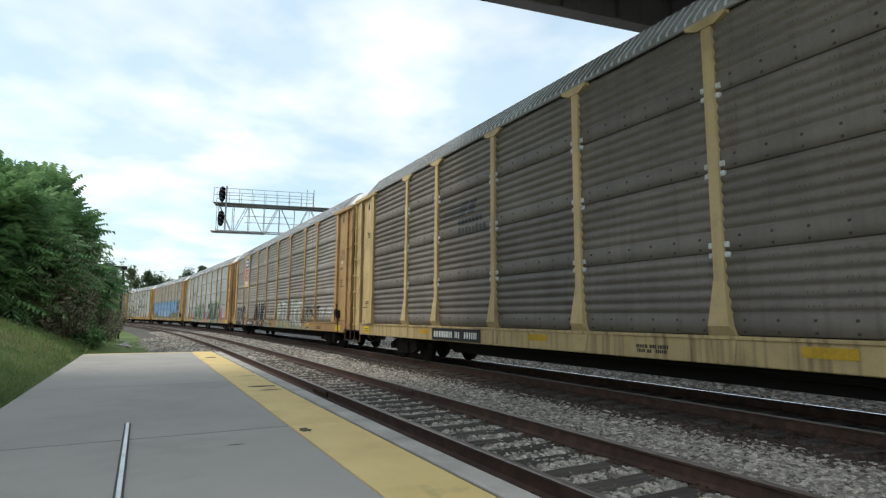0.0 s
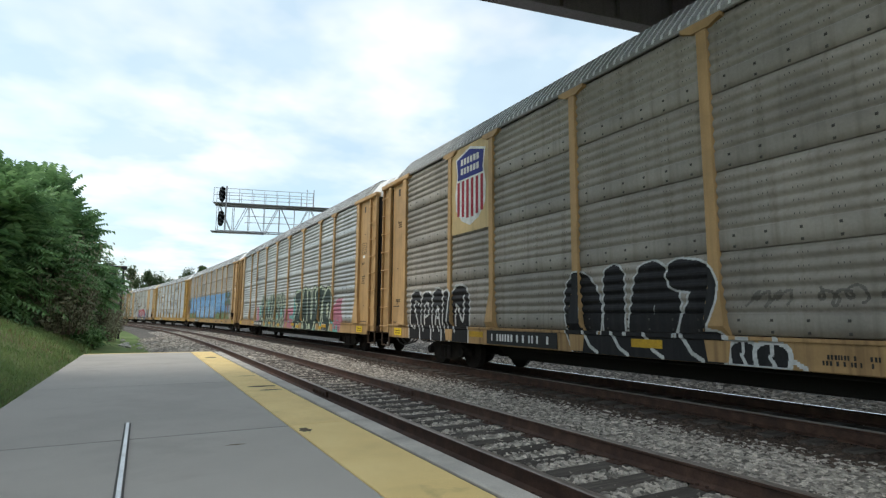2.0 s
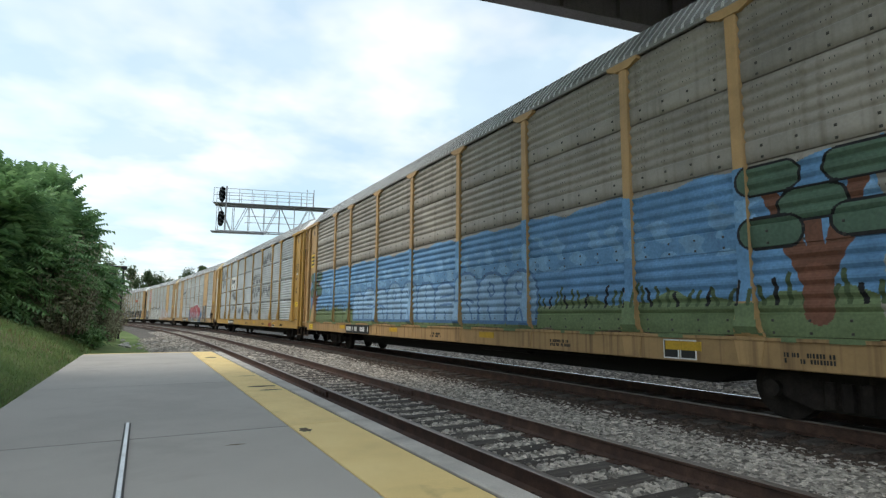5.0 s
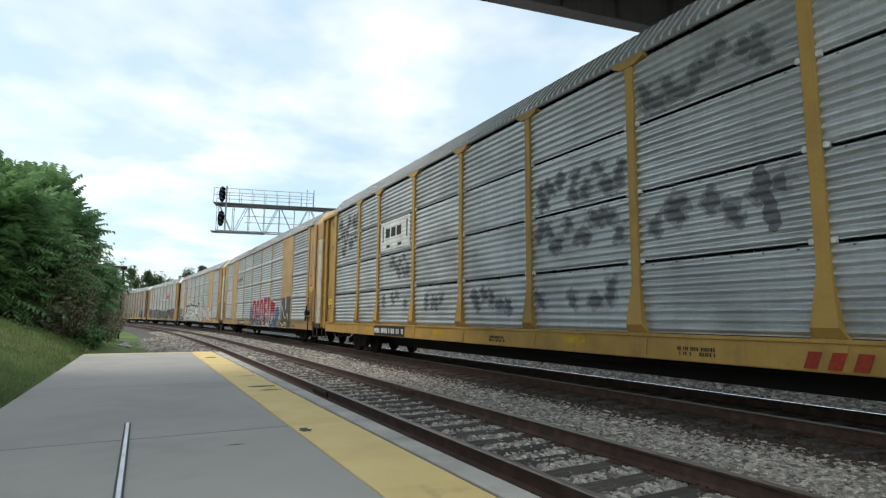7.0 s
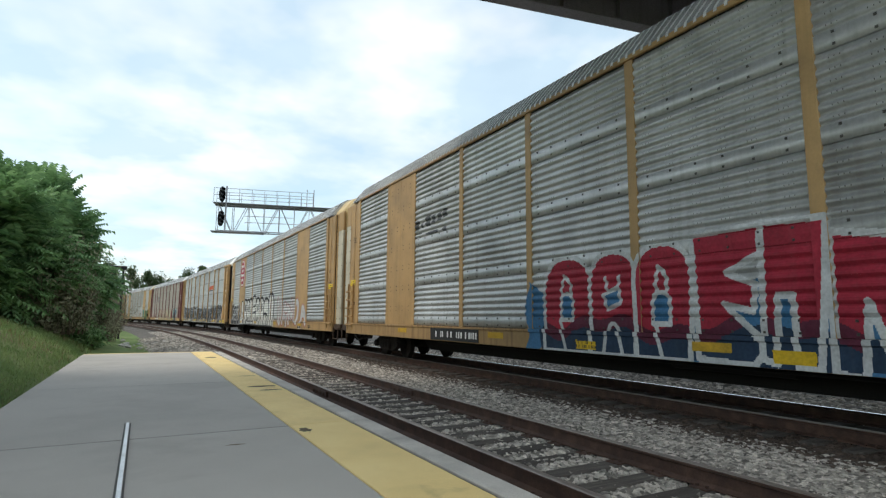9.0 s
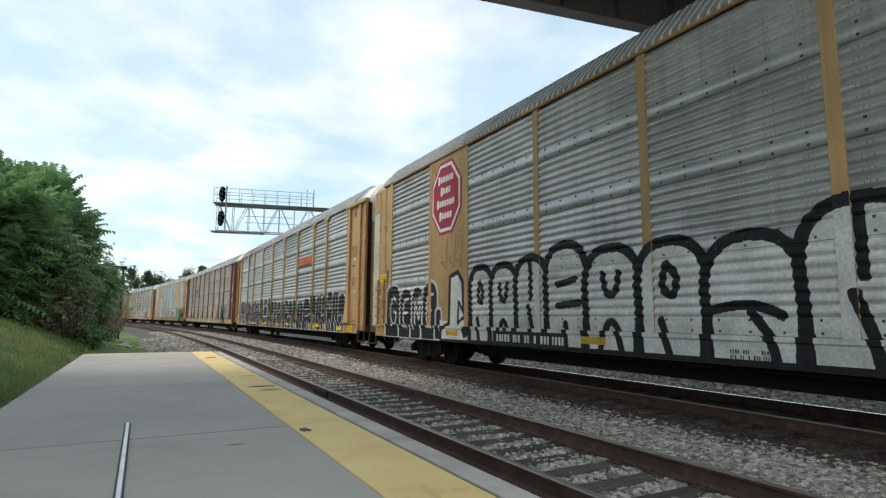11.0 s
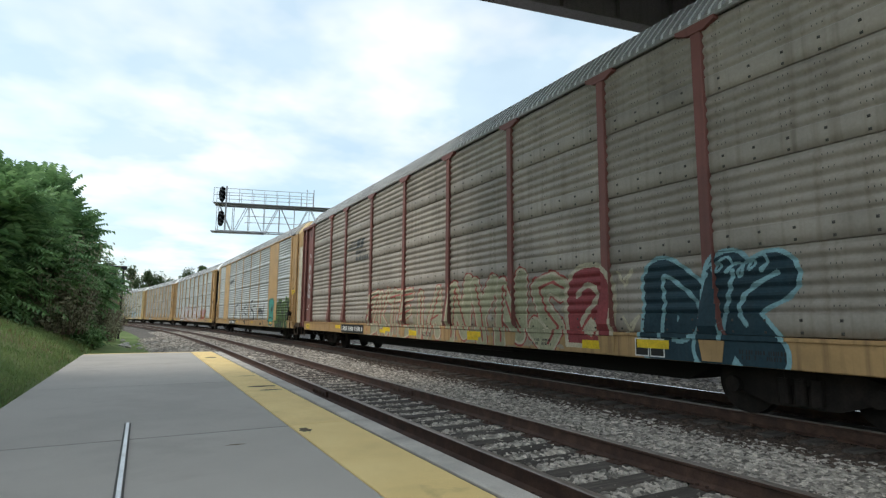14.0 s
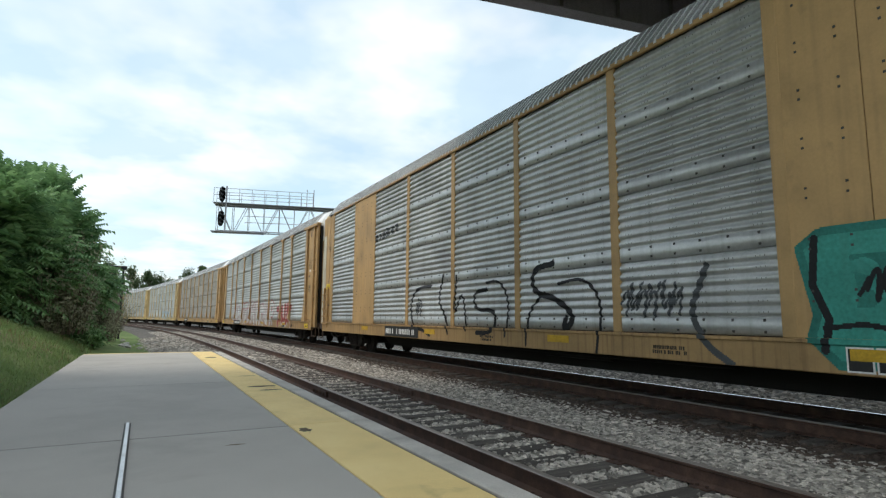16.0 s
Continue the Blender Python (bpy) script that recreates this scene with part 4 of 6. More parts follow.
def build_end(car, st, sign):
    """One end: corner sheet, end post, ladder, curved end doors, platform, coupler and hoses."""
    endm, kind = st["end_mat"], st["kind"]
    y0, y1 = PANEL_END, SHEET_END
    m = pose(0, 0, 0) if sign > 0 else pose(0, 0, 0, 0, 0, 180)
    rack = kind != "flush"
    for sx in (-1, 1):
        def across(a, b):
            return sorted((sx * a, sx * b))
        bm = bmesh.new()
        box(bm, *across(1.42, 1.475), y0 + 0.16, y1, SILL_HI + 0.003, EAVE - 0.003, bevel=0.006 if rack else 0.02)
        sheet = part("corner_sheet", bm, endm, car, m=m)
        bm = bmesh.new()
        for yy in ((y0 + 0.24, y1 - 0.10) if rack else (y0 + 0.50, y0 + 0.54, y1 - 0.06)):
            box(bm, *across(1.47, 1.486), yy - 0.012, yy + 0.012, SILL_HI + 0.1, EAVE - 0.1)
        part("seam", bm, endm, sheet)
        bm = bmesh.new()
        box(bm, *across(1.45, 1.57 if rack else 1.52), y0 - 0.10, y0 + 0.158, SILL_HI + 0.004, EAVE - 0.004, bevel=0.012)
        if rack:
            hull(bm, [(sx * 1.46, y0 - 0.20, SILL_HI + 0.01), (sx * 1.62, y0 - 0.20, SILL_HI + 0.01), (sx * 1.62, y0 + 0.36, SILL_HI + 0.01), (sx * 1.46, y0 + 0.36, SILL_HI + 0.01)],
                 [(sx * 1.46, y0 - 0.10, 1.65), (sx * 1.575, y0 - 0.10, 1.65), (sx * 1.575, y0 + 0.16, 1.65), (sx * 1.46, y0 + 0.16, 1.65)])
            box(bm, *across(1.40, 1.60), y0 - 0.3, LADDER_END + 0.03, EAVE - 0.12, EAVE + 0.02, bevel=0.02)
        part("end_post", bm, st["post_mat"], car, m=m)
        # slots and stencil bars on the corner sheet
        bm = bmesh.new()
        for zz in (1.5, 2.6, 4.1):
            box(bm, *across(1.474, 1.484), y0 + 0.6, y0 + 0.66, zz, zz + 0.03)
        if rack:
            box(bm, *across(1.474, 1.482), y0 + 0.52, y0 + 0.64, EAVE - 0.52, EAVE - 0.30)
            box(bm, *across(1.474, 1.481), y0 + 0.30, y1 - 0.14, SILL_HI + 0.06, SILL_HI + 0.085)
        part("slot_row", bm, BOLT, sheet)["kind"] = "stuff"
        if sx * sign < 0:
            ny, nz, nx, host = {"rack": (y0 + 0.14, 0.555, 1.534, car), "open": (y0 + 0.40, 1.62, 1.474, sheet), "flush": (y0 + 0.36, 2.28, 1.474, sheet)}[kind]
            bm = bmesh.new()
            box(bm, *across(nx, nx + 0.014), ny, ny + 0.52, nz, nz + 0.22, bevel=0.003)
            nt = part("notice", bm, st["notice_mat"], host, "small yellow notice plate", m=m if host is car else None)
            bm = bmesh.new()
            for q in (0.06, 0.13):
                for w in range(8):
                    box(bm, *across(nx + 0.013, nx + 0.018), ny + 0.07 + w * 0.05, ny + 0.10 + w * 0.05, nz + q, nz + q + 0.025)
            part("notice_text", bm, MARK_BLACK, nt)["kind"] = "stuff"
            mark = MARK_WHITE if st["post_mat"].name.startswith("oxide") else MARK_BLACK
            bm = bmesh.new()
            rows = [(2.55, 0.30), (2.47, 0.34), (2.39, 0.26), (2.31, 0.34), (3.05, 0.24), (3.0, 0.2)] if sign < 0 else [(4.05, 0.3), (3.98, 0.24), (3.91, 0.28), (1.62, 0.36), (1.56, 0.36)]
            for zz, w in rows:
                for q in range(int(w / 0.06)):
                    box(bm, *across(1.474, 1.481), y0 + 0.38 + q * 0.06, y0 + 0.42 + q * 0.06, zz, zz + 0.035)
            if sign > 0 and rack:
                box(bm, *across(1.474, 1.4805), y0 + 0.30, y1 - 0.12, 1.43, 1.455)
            if sign < 0 and rack:
                # ruled table of small stencilled lines
                for a, b, c, d in ((0.34, 0.78, 3.40, 3.415), (0.34, 0.78, 3.785, 3.80), (0.34, 0.352, 3.416, 3.784), (0.768, 0.78, 3.416, 3.784)):
                    box(bm, *across(1.474, 1.4805), y0 + a, y0 + b, c, d)
                for r in range(4):
                    for q in range(5):
                        if (r * 3 + q * 5 + st["seed"]) % 4:
                            box(bm, *across(1.474, 1.4805), y0 + 0.38 + q * 0.076, y0 + 0.43 + q * 0.076, 3.45 + r * 0.08, 3.48 + r * 0.08)
            part("stencil", bm, mark, sheet, "small stencilled lines")["kind"] = "stuff"
            if sign < 0 and rack:
                bm = bmesh.new()
                box(bm, *across(1.474, 1.482), y0 + 0.46, y0 + 0.64, 3.25, 3.34)
                part("label_plate", bm, MARK_WHITE, sheet, "small white label")
            if sign < 0 and st["brake"]:
                bm = bmesh.new()
                rod(bm, (sx * 1.55, y0 + 0.36, 1.28), (sx * 1.66, y0 + 0.36, 1.28), 0.13, 14)
                rod(bm, (sx * 1.62, y0 + 0.36, 1.30), (sx * 1.64, y0 + 0.52, 1.62), 0.028, 6)
                rod(bm, (sx * 1.60, y0 + 0.28, 1.25), (sx * 1.60, y0 + 0.20, 0.92), 0.035, 6)
                box(bm, *across(1.47, 1.60), y0 + 0.22, y0 + 0.50, 1.05, 1.36, bevel=0.03)
                rod(bm, (sx * 1.58, y0 + 0.44, 1.2), (sx * 1.56, y0 + 0.5, 0.5), 0.02, 6)
                part("brake_gear", bm, TRUCK, car, "dark hand brake housing with lever and chain", m=m)
        # ladder
        z0, z1, n = (0.62, EAVE - 0.125, 8) if rack else (0.62, 2.35, 5)
        lad, rung = ladder_mesh(z0, z1, endm, rack)
        lx = sx * (1.51 if rack else 1.545)
        ly = LADDER_END - 0.33 if rack else y1 - 0.36
        # the wide rail lies towards the car's middle on both sides
        lo = part("ladder", lad, None, car, m=m @ (pose(lx, ly, 0) if sx < 0 else pose(lx, ly, 0) @ Matrix.Diagonal((-1, 1, 1, 1))))
        for i in range(n):
            part("rung", rung, None, lo, m=pose(0, 0, z0 + 0.2 + (z1 - z0 - 0.5) * i / (n - 1)))
        # column behind the ladder, at the very end
        bm = bmesh.new()
        if rack:
            box(bm, *across(1.28, 1.40), y1 + 0.03, LADDER_END - 0.04, 0.80, EAVE - 0.125, bevel=0.02)
        else:
            box(bm, *across(1.30, 1.40), y1 + 0.16, LADDER_END - 0.03, 0.80, 4.70, bevel=0.02)
        # rack column is near black: shade of the gap put into its colour
        col = part("end_column", bm, UNDER if rack else CREAM_PLATE, car, "" if rack else "cream edge plate of the end door", m=m)
        if not rack:
            bm = bmesh.new()
            for k in range(9):
                for yy in (y1 + 0.22, LADDER_END - 0.09):
                    box(bm, *across(1.399, 1.408), yy - 0.02, yy + 0.02, 1.0 + k * 0.44, 1.04 + k * 0.44)
            part("rivet_pattern", bm, BOLT, col)["kind"] = "stuff"
            bm = bmesh.new()
            box(bm, *across(1.30, 1.415), y1 + 0.004, y1 + 0.15, 0.80, EAVE - 0.01, bevel=0.03)
            box(bm, *across(1.29, 1.39), y1 + 0.14, LADDER_END - 0.03, 4.69, EAVE + 0.05, bevel=0.03)
            part("edge_post", bm, endm, car, m=m)
        # side step under the sill
        bm = bmesh.new()
        for yy in (LADDER_END - 0.62, LADDER_END - 0.05):
            box(bm, *across(1.47, 1.51), yy - 0.025, yy + 0.025, 0.22, 0.66, bevel=0.006)
        box(bm, *across(1.44, 1.52), LADDER_END - 0.62, LADDER_END - 0.05, 0.20, 0.235)
        part("step", bm, st["dark_mat"], car, m=m)
    # curved end doors with a white head plate
    bm = bmesh.new()
    prof = []
    for i in range(17):
        a = -1 + i / 8
        prof.append((1.36 * a, LADDER_END - 0.12 + 0.30 * (1 - abs(a) ** 3)))
    hull(bm, [(x, y, 0.80) for x, y in prof], [(x, y, 4.62) for x, y in prof])
    door = part("end_door", bm, endm, car, m=m)
    bm = bmesh.new()
    for i in (2, 5, 8, 11, 14):
        x, y = prof[i]
        box(bm, x - 0.008, x + 0.008, y - 0.01, y + 0.012, 0.85, 4.60)
    part("door_seam", bm, endm, door)
    bm = bmesh.new()
    for x in (-1.0, 0.75):
        box(bm, x - 0.03, x + 0.25, LADDER_END + 0.02, LADDER_END + 0.13, 3.55, 3.62)
    part("door_slot", bm, BOLT, door)
    ring = [*prof, (1.36, 12.36), (-1.36, 12.36)]
    bm = bmesh.new()
    hull(bm, [(x, y - 0.002, 4.625) for x, y in prof], [(x, y - 0.002, EAVE + 0.02) for x, y in prof])
    hull(bm, [(x, y - 0.003, EAVE + 0.018) for x, y in ring], [(x * 0.97, y - 0.01, EAVE + 0.16) for x, y in ring])
    hull(bm, [(x * 0.97, y - 0.011, EAVE + 0.155) for x, y in ring], [(x * 0.70, y - 0.08 * (y > 12.5), EAVE + 0.62) for x, y in ring])
    hull(bm, [(x * 0.70, y - 0.081 * (y > 12.5), EAVE + 0.612) for x, y in ring], [(x * 0.40, y - 0.25 * (y > 12.5), EAVE + 0.80) for x, y in ring])
    head = part("head_plate", bm, st["plate_mat"], car, "end plate under the roof", m=m)
    if sign < 0 and rack:
        # readable warning on the head plate
        cu = bpy.data.curves.new("warning_text", "FONT")
        cu.body, cu.size, cu.align_x = "EXCESS HEIGHT CAR", 0.17, "CENTER"
        src = bpy.data.objects.new("warning_text", cu)
        me = bpy.data.meshes.new_from_object(src)
        bpy.data.objects.remove(src)
        me.materials.clear()
        me.materials.append(MARK_BLACK)
        part("warning_text", me, None, head, "black stencilled warning", m=pose(0.0, LADDER_END + 0.186, 5.02, 90, 0, 180))
    # buffer platform, coupler, hoses
    bm = bmesh.new()
    box(bm, -1.45, 1.45, PANEL_END + 0.1, LADDER_END + 0.04, 0.58, 0.795, bevel=0.02)
    part("end_platform", bm, st["dark_mat"], car, m=m)
    bm = bmesh.new()
    box(bm, -0.13, 0.13, LADDER_END - 0.3, CAR_L / 2 - 0.12, 0.62, 0.88, bevel=0.02)
    box(bm, -0.2, 0.2, CAR_L / 2 - 0.2, CAR_L / 2 + 0.04, 0.56, 0.92, bevel=0.05)
    part("coupler", bm, TRUCK, car, m=m)
    bm = bmesh.new()
    rod(bm, (-1.3, LADDER_END - 0.3, 0.50), (0.0, CAR_L / 2 - 0.1, 0.50), 0.022, 6)
    rod(bm, (-1.3, LADDER_END - 0.3, 0.50), (-1.34, LADDER_END - 0.28, 0.28), 0.022, 6)
    part("uncoupling_lever", bm, TRUCK, car, m=m)
    for k in range(3):
        rings, faces = [], []
        for i in range(13):
            t = i / 12
            c = (-0.55 - k * 0.16, SHEET_END - 0.3 + t * (CAR_L / 2 - SHEET_END + 0.27), 0.58 - 0.30 * math.sin(t * math.pi) - 0.03 * k)
            rings += [(c[0] + 0.024 * math.cos(q * math.pi / 3), c[1], c[2] + 0.024 * math.sin(q * math.pi / 3)) for q in range(6)]
            if i:
                o = (i - 1) * 6
                faces += [(o + q, o + (q + 1) % 6, o + 6 + (q + 1) % 6, o + 6 + q) for q in range(6)]
        part("hose", mesh_from("hose", rings, faces, [HOSE], smooth=True), None, car, m=m)


def build_car(st):
    kind = st["kind"]
    car = thing("automobile_carrier", st["label"], "freight car", "cars of the train")
    panel, post = st["panel_mat"], st["post_mat"]
    gap = 0.165 if kind != "flush" else 0.18
    for sx in (-1, 1):
        turn = 0 if sx < 0 else 180
        for i, (a, b) in enumerate(zip(EDGES, EDGES[1:])):
            w = b - a - gap
            plain = kind == "flush" and i in (1, 7)
            if plain:
                bm = bmesh.new()
                x0, x1 = sorted((sx * 1.46, sx * 1.505))
                for q in (0, 1):
                    c = a + (b - a) * q / 2
                    box(bm, x0, x1, c + 0.004, c + (b - a) / 2 - 0.004, SILL_HI + 0.003, EAVE - 0.004, bevel=0.008)
                sheet = part("plain_panel", bm, post, car)
                bm = bmesh.new()
                x0, x1 = sorted((sx * 1.503, sx * 1.513))
                for yy in (a + 0.3, a + 0.75, b - 0.75, b - 0.3):
                    for zz in np.arange(1.3, 5.4, 0.62):
                        for k in (0, 0.12):
                            box(bm, x0, x1, yy - 0.014, yy + 0.014, zz + k, zz + k + 0.028)
                part("rivet_pattern", bm, BOLT, sheet)["kind"] = "stuff"
                continue
            me = panel_mesh(kind, w, [panel, BOLT])
            for t in range(TIERS):
                part("side_panel", me, None, car, m=pose(sx * SIDE, (a + b) / 2, SILL_HI + 0.012 + t * TIER_H, 0, 0, turn))
        me = post_mesh(kind, post)
        for y in POSTS:
            ps = part("side_post", me, None, car, m=pose(sx * SIDE, y, 0, 0, 0, turn))
        if st["clips"]:
            key = ("clip", kind)
            if key not in MESHES:
                bm = bmesh.new()
                for yy in (-0.118, 0.118):
                    for t in range(1, TIERS):
                        z = SILL_HI + 0.012 + t * TIER_H
                        for dz in ((-0.09, 0.05) if kind == "rack" else (-0.05,)):
                            box(bm, -0.06, 0.0, yy - 0.035, yy + 0.035, z + dz, z + dz + 0.08, bevel=0.008)
                MESHES[key] = bm_mesh("clip", bm, CLIP)
            for y in POSTS:
                part("clip", MESHES[key], None, car, "white fastening clips", m=pose(sx * SIDE, y, 0, 0, 0, turn))
        # sill
        bm = bmesh.new()
        x0, x1 = sorted((sx * 1.40, sx * 1.535))
        box(bm, x0, x1, -12.8, 12.8, SILL_LO, SILL_HI, bevel=0.012)
        x0, x1 = sorted((sx * 1.50, sx * 1.56))
        box(bm, x0, x1, -12.8, 12.8, SILL_HI - 0.05, SILL_HI + 0.001, bevel=0.006)
        part("side_sill", bm, st["sill_mat"], car)
        bm = bmesh.new()
        x0, x1 = sorted((sx * 1.48, sx * 1.545))
        box(bm, x0, x1, -PANEL_END + 0.1, PANEL_END - 0.1, EAVE - 0.03, EAVE + 0.055, bevel=0.01)
        part("eave_rail", bm, st["eave_mat"], car)
        # bracket under each post
        if kind != "flush":
            key = ("bracket", st["sill_mat"].name)
            if key not in MESHES:
                bm = bmesh.new()
                hull(bm, [(-0.012, -0.15, SILL_LO + 0.03), (-0.012, 0.15, SILL_LO + 0.03), (0.01, 0.15, SILL_LO + 0.03), (0.01, -0.15, SILL_LO + 0.03)],
                     [(-0.012, -0.2, SILL_HI - 0.052), (-0.012, 0.2, SILL_HI - 0.052), (0.01, 0.2, SILL_HI - 0.052), (0.01, -0.2, SILL_HI - 0.052)])
                MESHES[key] = bm_mesh("sill_bracket", bm, st["sill_mat"])
            for y in POSTS:
                part("sill_bracket", MESHES[key], None, car, m=pose(sx * 1.535, y, 0, 0, 0, turn))
        # patches and stencils along the sill
        xx = sx * 1.5385
        for y in (-7.9, -2.7, 2.6, 7.6):
            bm = bmesh.new()
            x0, x1 = sorted((sx * 1.53, sx * 1.5445))
            box(bm, x0, x1, y - 0.3, y + 0.3, SILL_LO + 0.16, SILL_LO + 0.29)
            part("reflector", bm, st["reflector_mat"], car, "yellow reflector strip")
        if sx < 0:
            y0 = 3.35 if kind == "flush" else 4.75
            bars(car, "number_mark", y0, y0 + 2.3, SILL_LO + 0.08, SILL_LO + 0.28, -1.552, MARK_WHITE, 1, st["seed"], 0.28, MARK_BLACK, "black number plate with pale characters")
            for k in range(2):
                bm = bmesh.new()
                box(bm, -1.5415, -1.53, -8.12 + k * 0.29, -7.85 + k * 0.29, SILL_LO + 0.03, SILL_LO + 0.31)
                frame_plate = part("data_plate", bm, MARK_WHITE, car, "white-framed black data plate")
                bm = bmesh.new()
                box(bm, -1.544, -1.54, -8.10 + k * 0.29, -7.87 + k * 0.29, SILL_LO + 0.05, SILL_LO + 0.29)
                part("field", bm, MARK_BLACK, frame_plate)
            for y in (-9.6, -5.2, -0.2, 5.3):
                bars(car, "stencil", y - 0.3, y + 0.3, SILL_LO + 0.08, SILL_LO + 0.22, xx + 0.001, MARK_BLACK, 2, st["seed"] + int(y), 0.3)
    roof = part("roof", roof_mesh(), None, car)
    bm = bmesh.new()
    box(bm, -1.40, 1.40, -12.7, 12.7, 0.80, 0.86)
    box(bm, -1.40, 1.40, -12.7, 12.7, EAVE - 0.06, EAVE - 0.035)
    part("deck", bm, UNDER, car)
    bm = bmesh.new()
    box(bm, -0.45, 0.45, -12.6, 12.6, 0.50, 0.79, bevel=0.03)
    hull(bm, [(-0.5, -7.7, 0.12), (0.5, -7.7, 0.12), (0.5, 7.7, 0.12), (-0.5, 7.7, 0.12)], [(-0.5, -8.5, 0.52), (0.5, -8.5, 0.52), (0.5, 8.5, 0.52), (-0.5, 8.5, 0.52)])
    for y in np.arange(-11.4, 11.5, 1.9):
        box(bm, -1.39, 1.39, y - 0.06, y + 0.06, 0.55, 0.80)
    rod(bm, (-0.9, -3.5, 0.48), (-0.9, -1.6, 0.48), 0.16, 12)
    rod(bm, (-1.15, -6.0, 0.42), (-1.15, 6.0, 0.42), 0.02, 6)
    part("centre_sill", bm, UNDER, car)
    for y in (-9.8, 9.8):
        build_truck(car, y)
    for sign in (-1, 1):
        build_end(car, st, sign)
    return car


# ---- the cars' looks ----
GOLD, TAN, ORANGE, BROWN = (0.42, 0.262, 0.112), (0.58, 0.43, 0.215), (0.46, 0.288, 0.128), (0.19, 0.072, 0.06)
PAINTS = {
    "gold": paint("golden_yellow_paint", GOLD), "tan": paint("faded_tan_yellow_paint", TAN), "orange": paint("weathered_orange_yellow_paint", ORANGE),
    "brown": paint("oxide_brown_paint", BROWN, (0.05, 0.03, 0.025)), "clean": paint("fresh_golden_paint", (0.42, 0.25, 0.062), amount=0.3),
    "silver": panel_paint("bright_galvanized_sheet", (0.49, 0.51, 0.52), (0.30, 0.30, 0.295), 0.35), "grey": panel_paint("weathered_galvanized_sheet", (0.44, 0.445, 0.435), (0.24, 0.225, 0.20), 0.5),
    "drab": panel_paint("dirty_grey_sheet", (0.295, 0.27, 0.235), (0.145, 0.125, 0.102), 0.6, 0.15, 0.6), "dark": panel_paint("dark_dirty_sheet", (0.185, 0.16, 0.136), (0.115, 0.097, 0.081), 0.6, 0.15, 0.6),
    "umber": panel_paint("brownish_dirty_sheet", (0.31, 0.275, 0.235), (0.15, 0.125, 0.10), 0.6, 0.15, 0.6),
    "grime": paint("rusty_grime", (0.06, 0.036, 0.023), amount=0.4), "lemon": surface("lemon_reflector", (0.72, 0.50, 0.02), rough=0.5, grain=40, stain=4),
    "dull_lemon": surface("dull_reflector", (0.50, 0.30, 0.02), rough=0.6, grain=40, stain=4),
    "greysill": paint("dark_smoked_sill", (0.045, 0.042, 0.04)),
}


for key, colour in (("gold", GOLD), ("tan", TAN), ("orange", ORANGE)):
    PAINTS[key + "_sill"] = paint("grimy_" + key + "_sill_paint", tuple(c * 0.88 for c in colour), (0.085, 0.045, 0.025), 0.8)


def style(seed, kind, panel, post, label, end=None, sill=None, eave=None, clips=False, shift=0.0, plate=None, reflector="dull_lemon", brake=False):
    P = PAINTS
    return dict(seed=seed, kind=kind, panel_mat=P[panel], post_mat=P[post], end_mat=P[end or post], sill_mat=P.get((sill or post) + "_sill", P[sill or post]), eave_mat=P[eave] if eave else ROOF_SHADE,
                dark_mat=P["grime"], clips=clips, shift=shift, plate_mat=PLATE_WHITE if plate is None else P[plate], brake=brake, notice_mat=P["lemon"],
                reflector_mat=P[reflector], label=label)


CARS = {
    -1: style(40, "rack", "drab", "gold", "grey automobile carrier with golden posts"),
    0: style(41, "rack", "dark", "tan", "dark dirty automobile carrier with tan posts and sill", clips=True, shift=0.05),
    1: style(42, "rack", "drab", "orange", "drab grey automobile carrier with orange posts and pale graffiti", shift=-0.06, brake=True),
    2: style(43, "rack", "grey", "orange", "grey automobile carrier with teal and pink graffiti", shift=0.02),
    3: style(44, "rack", "drab", "orange", "drab automobile carrier painted with blue sky and a tree", brake=True),
    4: style(45, "open", "silver", "clean", "bright silver automobile carrier with golden posts and sill", clips=True, shift=-0.08),
    5: style(46, "flush", "grey", "gold", "smooth-sided grey and gold automobile carrier with red graffiti", eave="gold", plate="tan", shift=0.07, brake=True),
    6: style(47, "flush", "grey", "gold", "smooth-sided grey and gold automobile carrier with red octagon emblem", eave="gold", plate="tan", shift=0.01),
    7: style(48, "rack", "grey", "orange", "grey automobile carrier with black bubble graffiti along its side", reflector="lemon", shift=-0.02),
    8: style(49, "rack", "umber", "brown", "drab automobile carrier with brown posts and cream graffiti", sill="orange", reflector="lemon", shift=-0.05),
    9: style(50, "flush", "grey", "gold", "smooth-sided grey and gold automobile carrier with teal graffiti", eave="gold", plate="tan", shift=0.05, brake=True),
    10: style(51, "rack", "grey", "orange", "grey automobile carrier with red and white graffiti"),
    11: style(52, "rack", "drab", "orange", "drab automobile carrier with orange posts"),
    12: style(53, "rack", "grey", "tan", "pale grey automobile carrier with blue graffiti"),
    13: style(54, "rack", "grey", "tan", "pale grey automobile carrier with tan posts"),
    14: style(55, "rack", "drab", "brown", "drab automobile carrier with brown posts"),
}
TRAIN = {i: build_car(st) for i, st in CARS.items()}


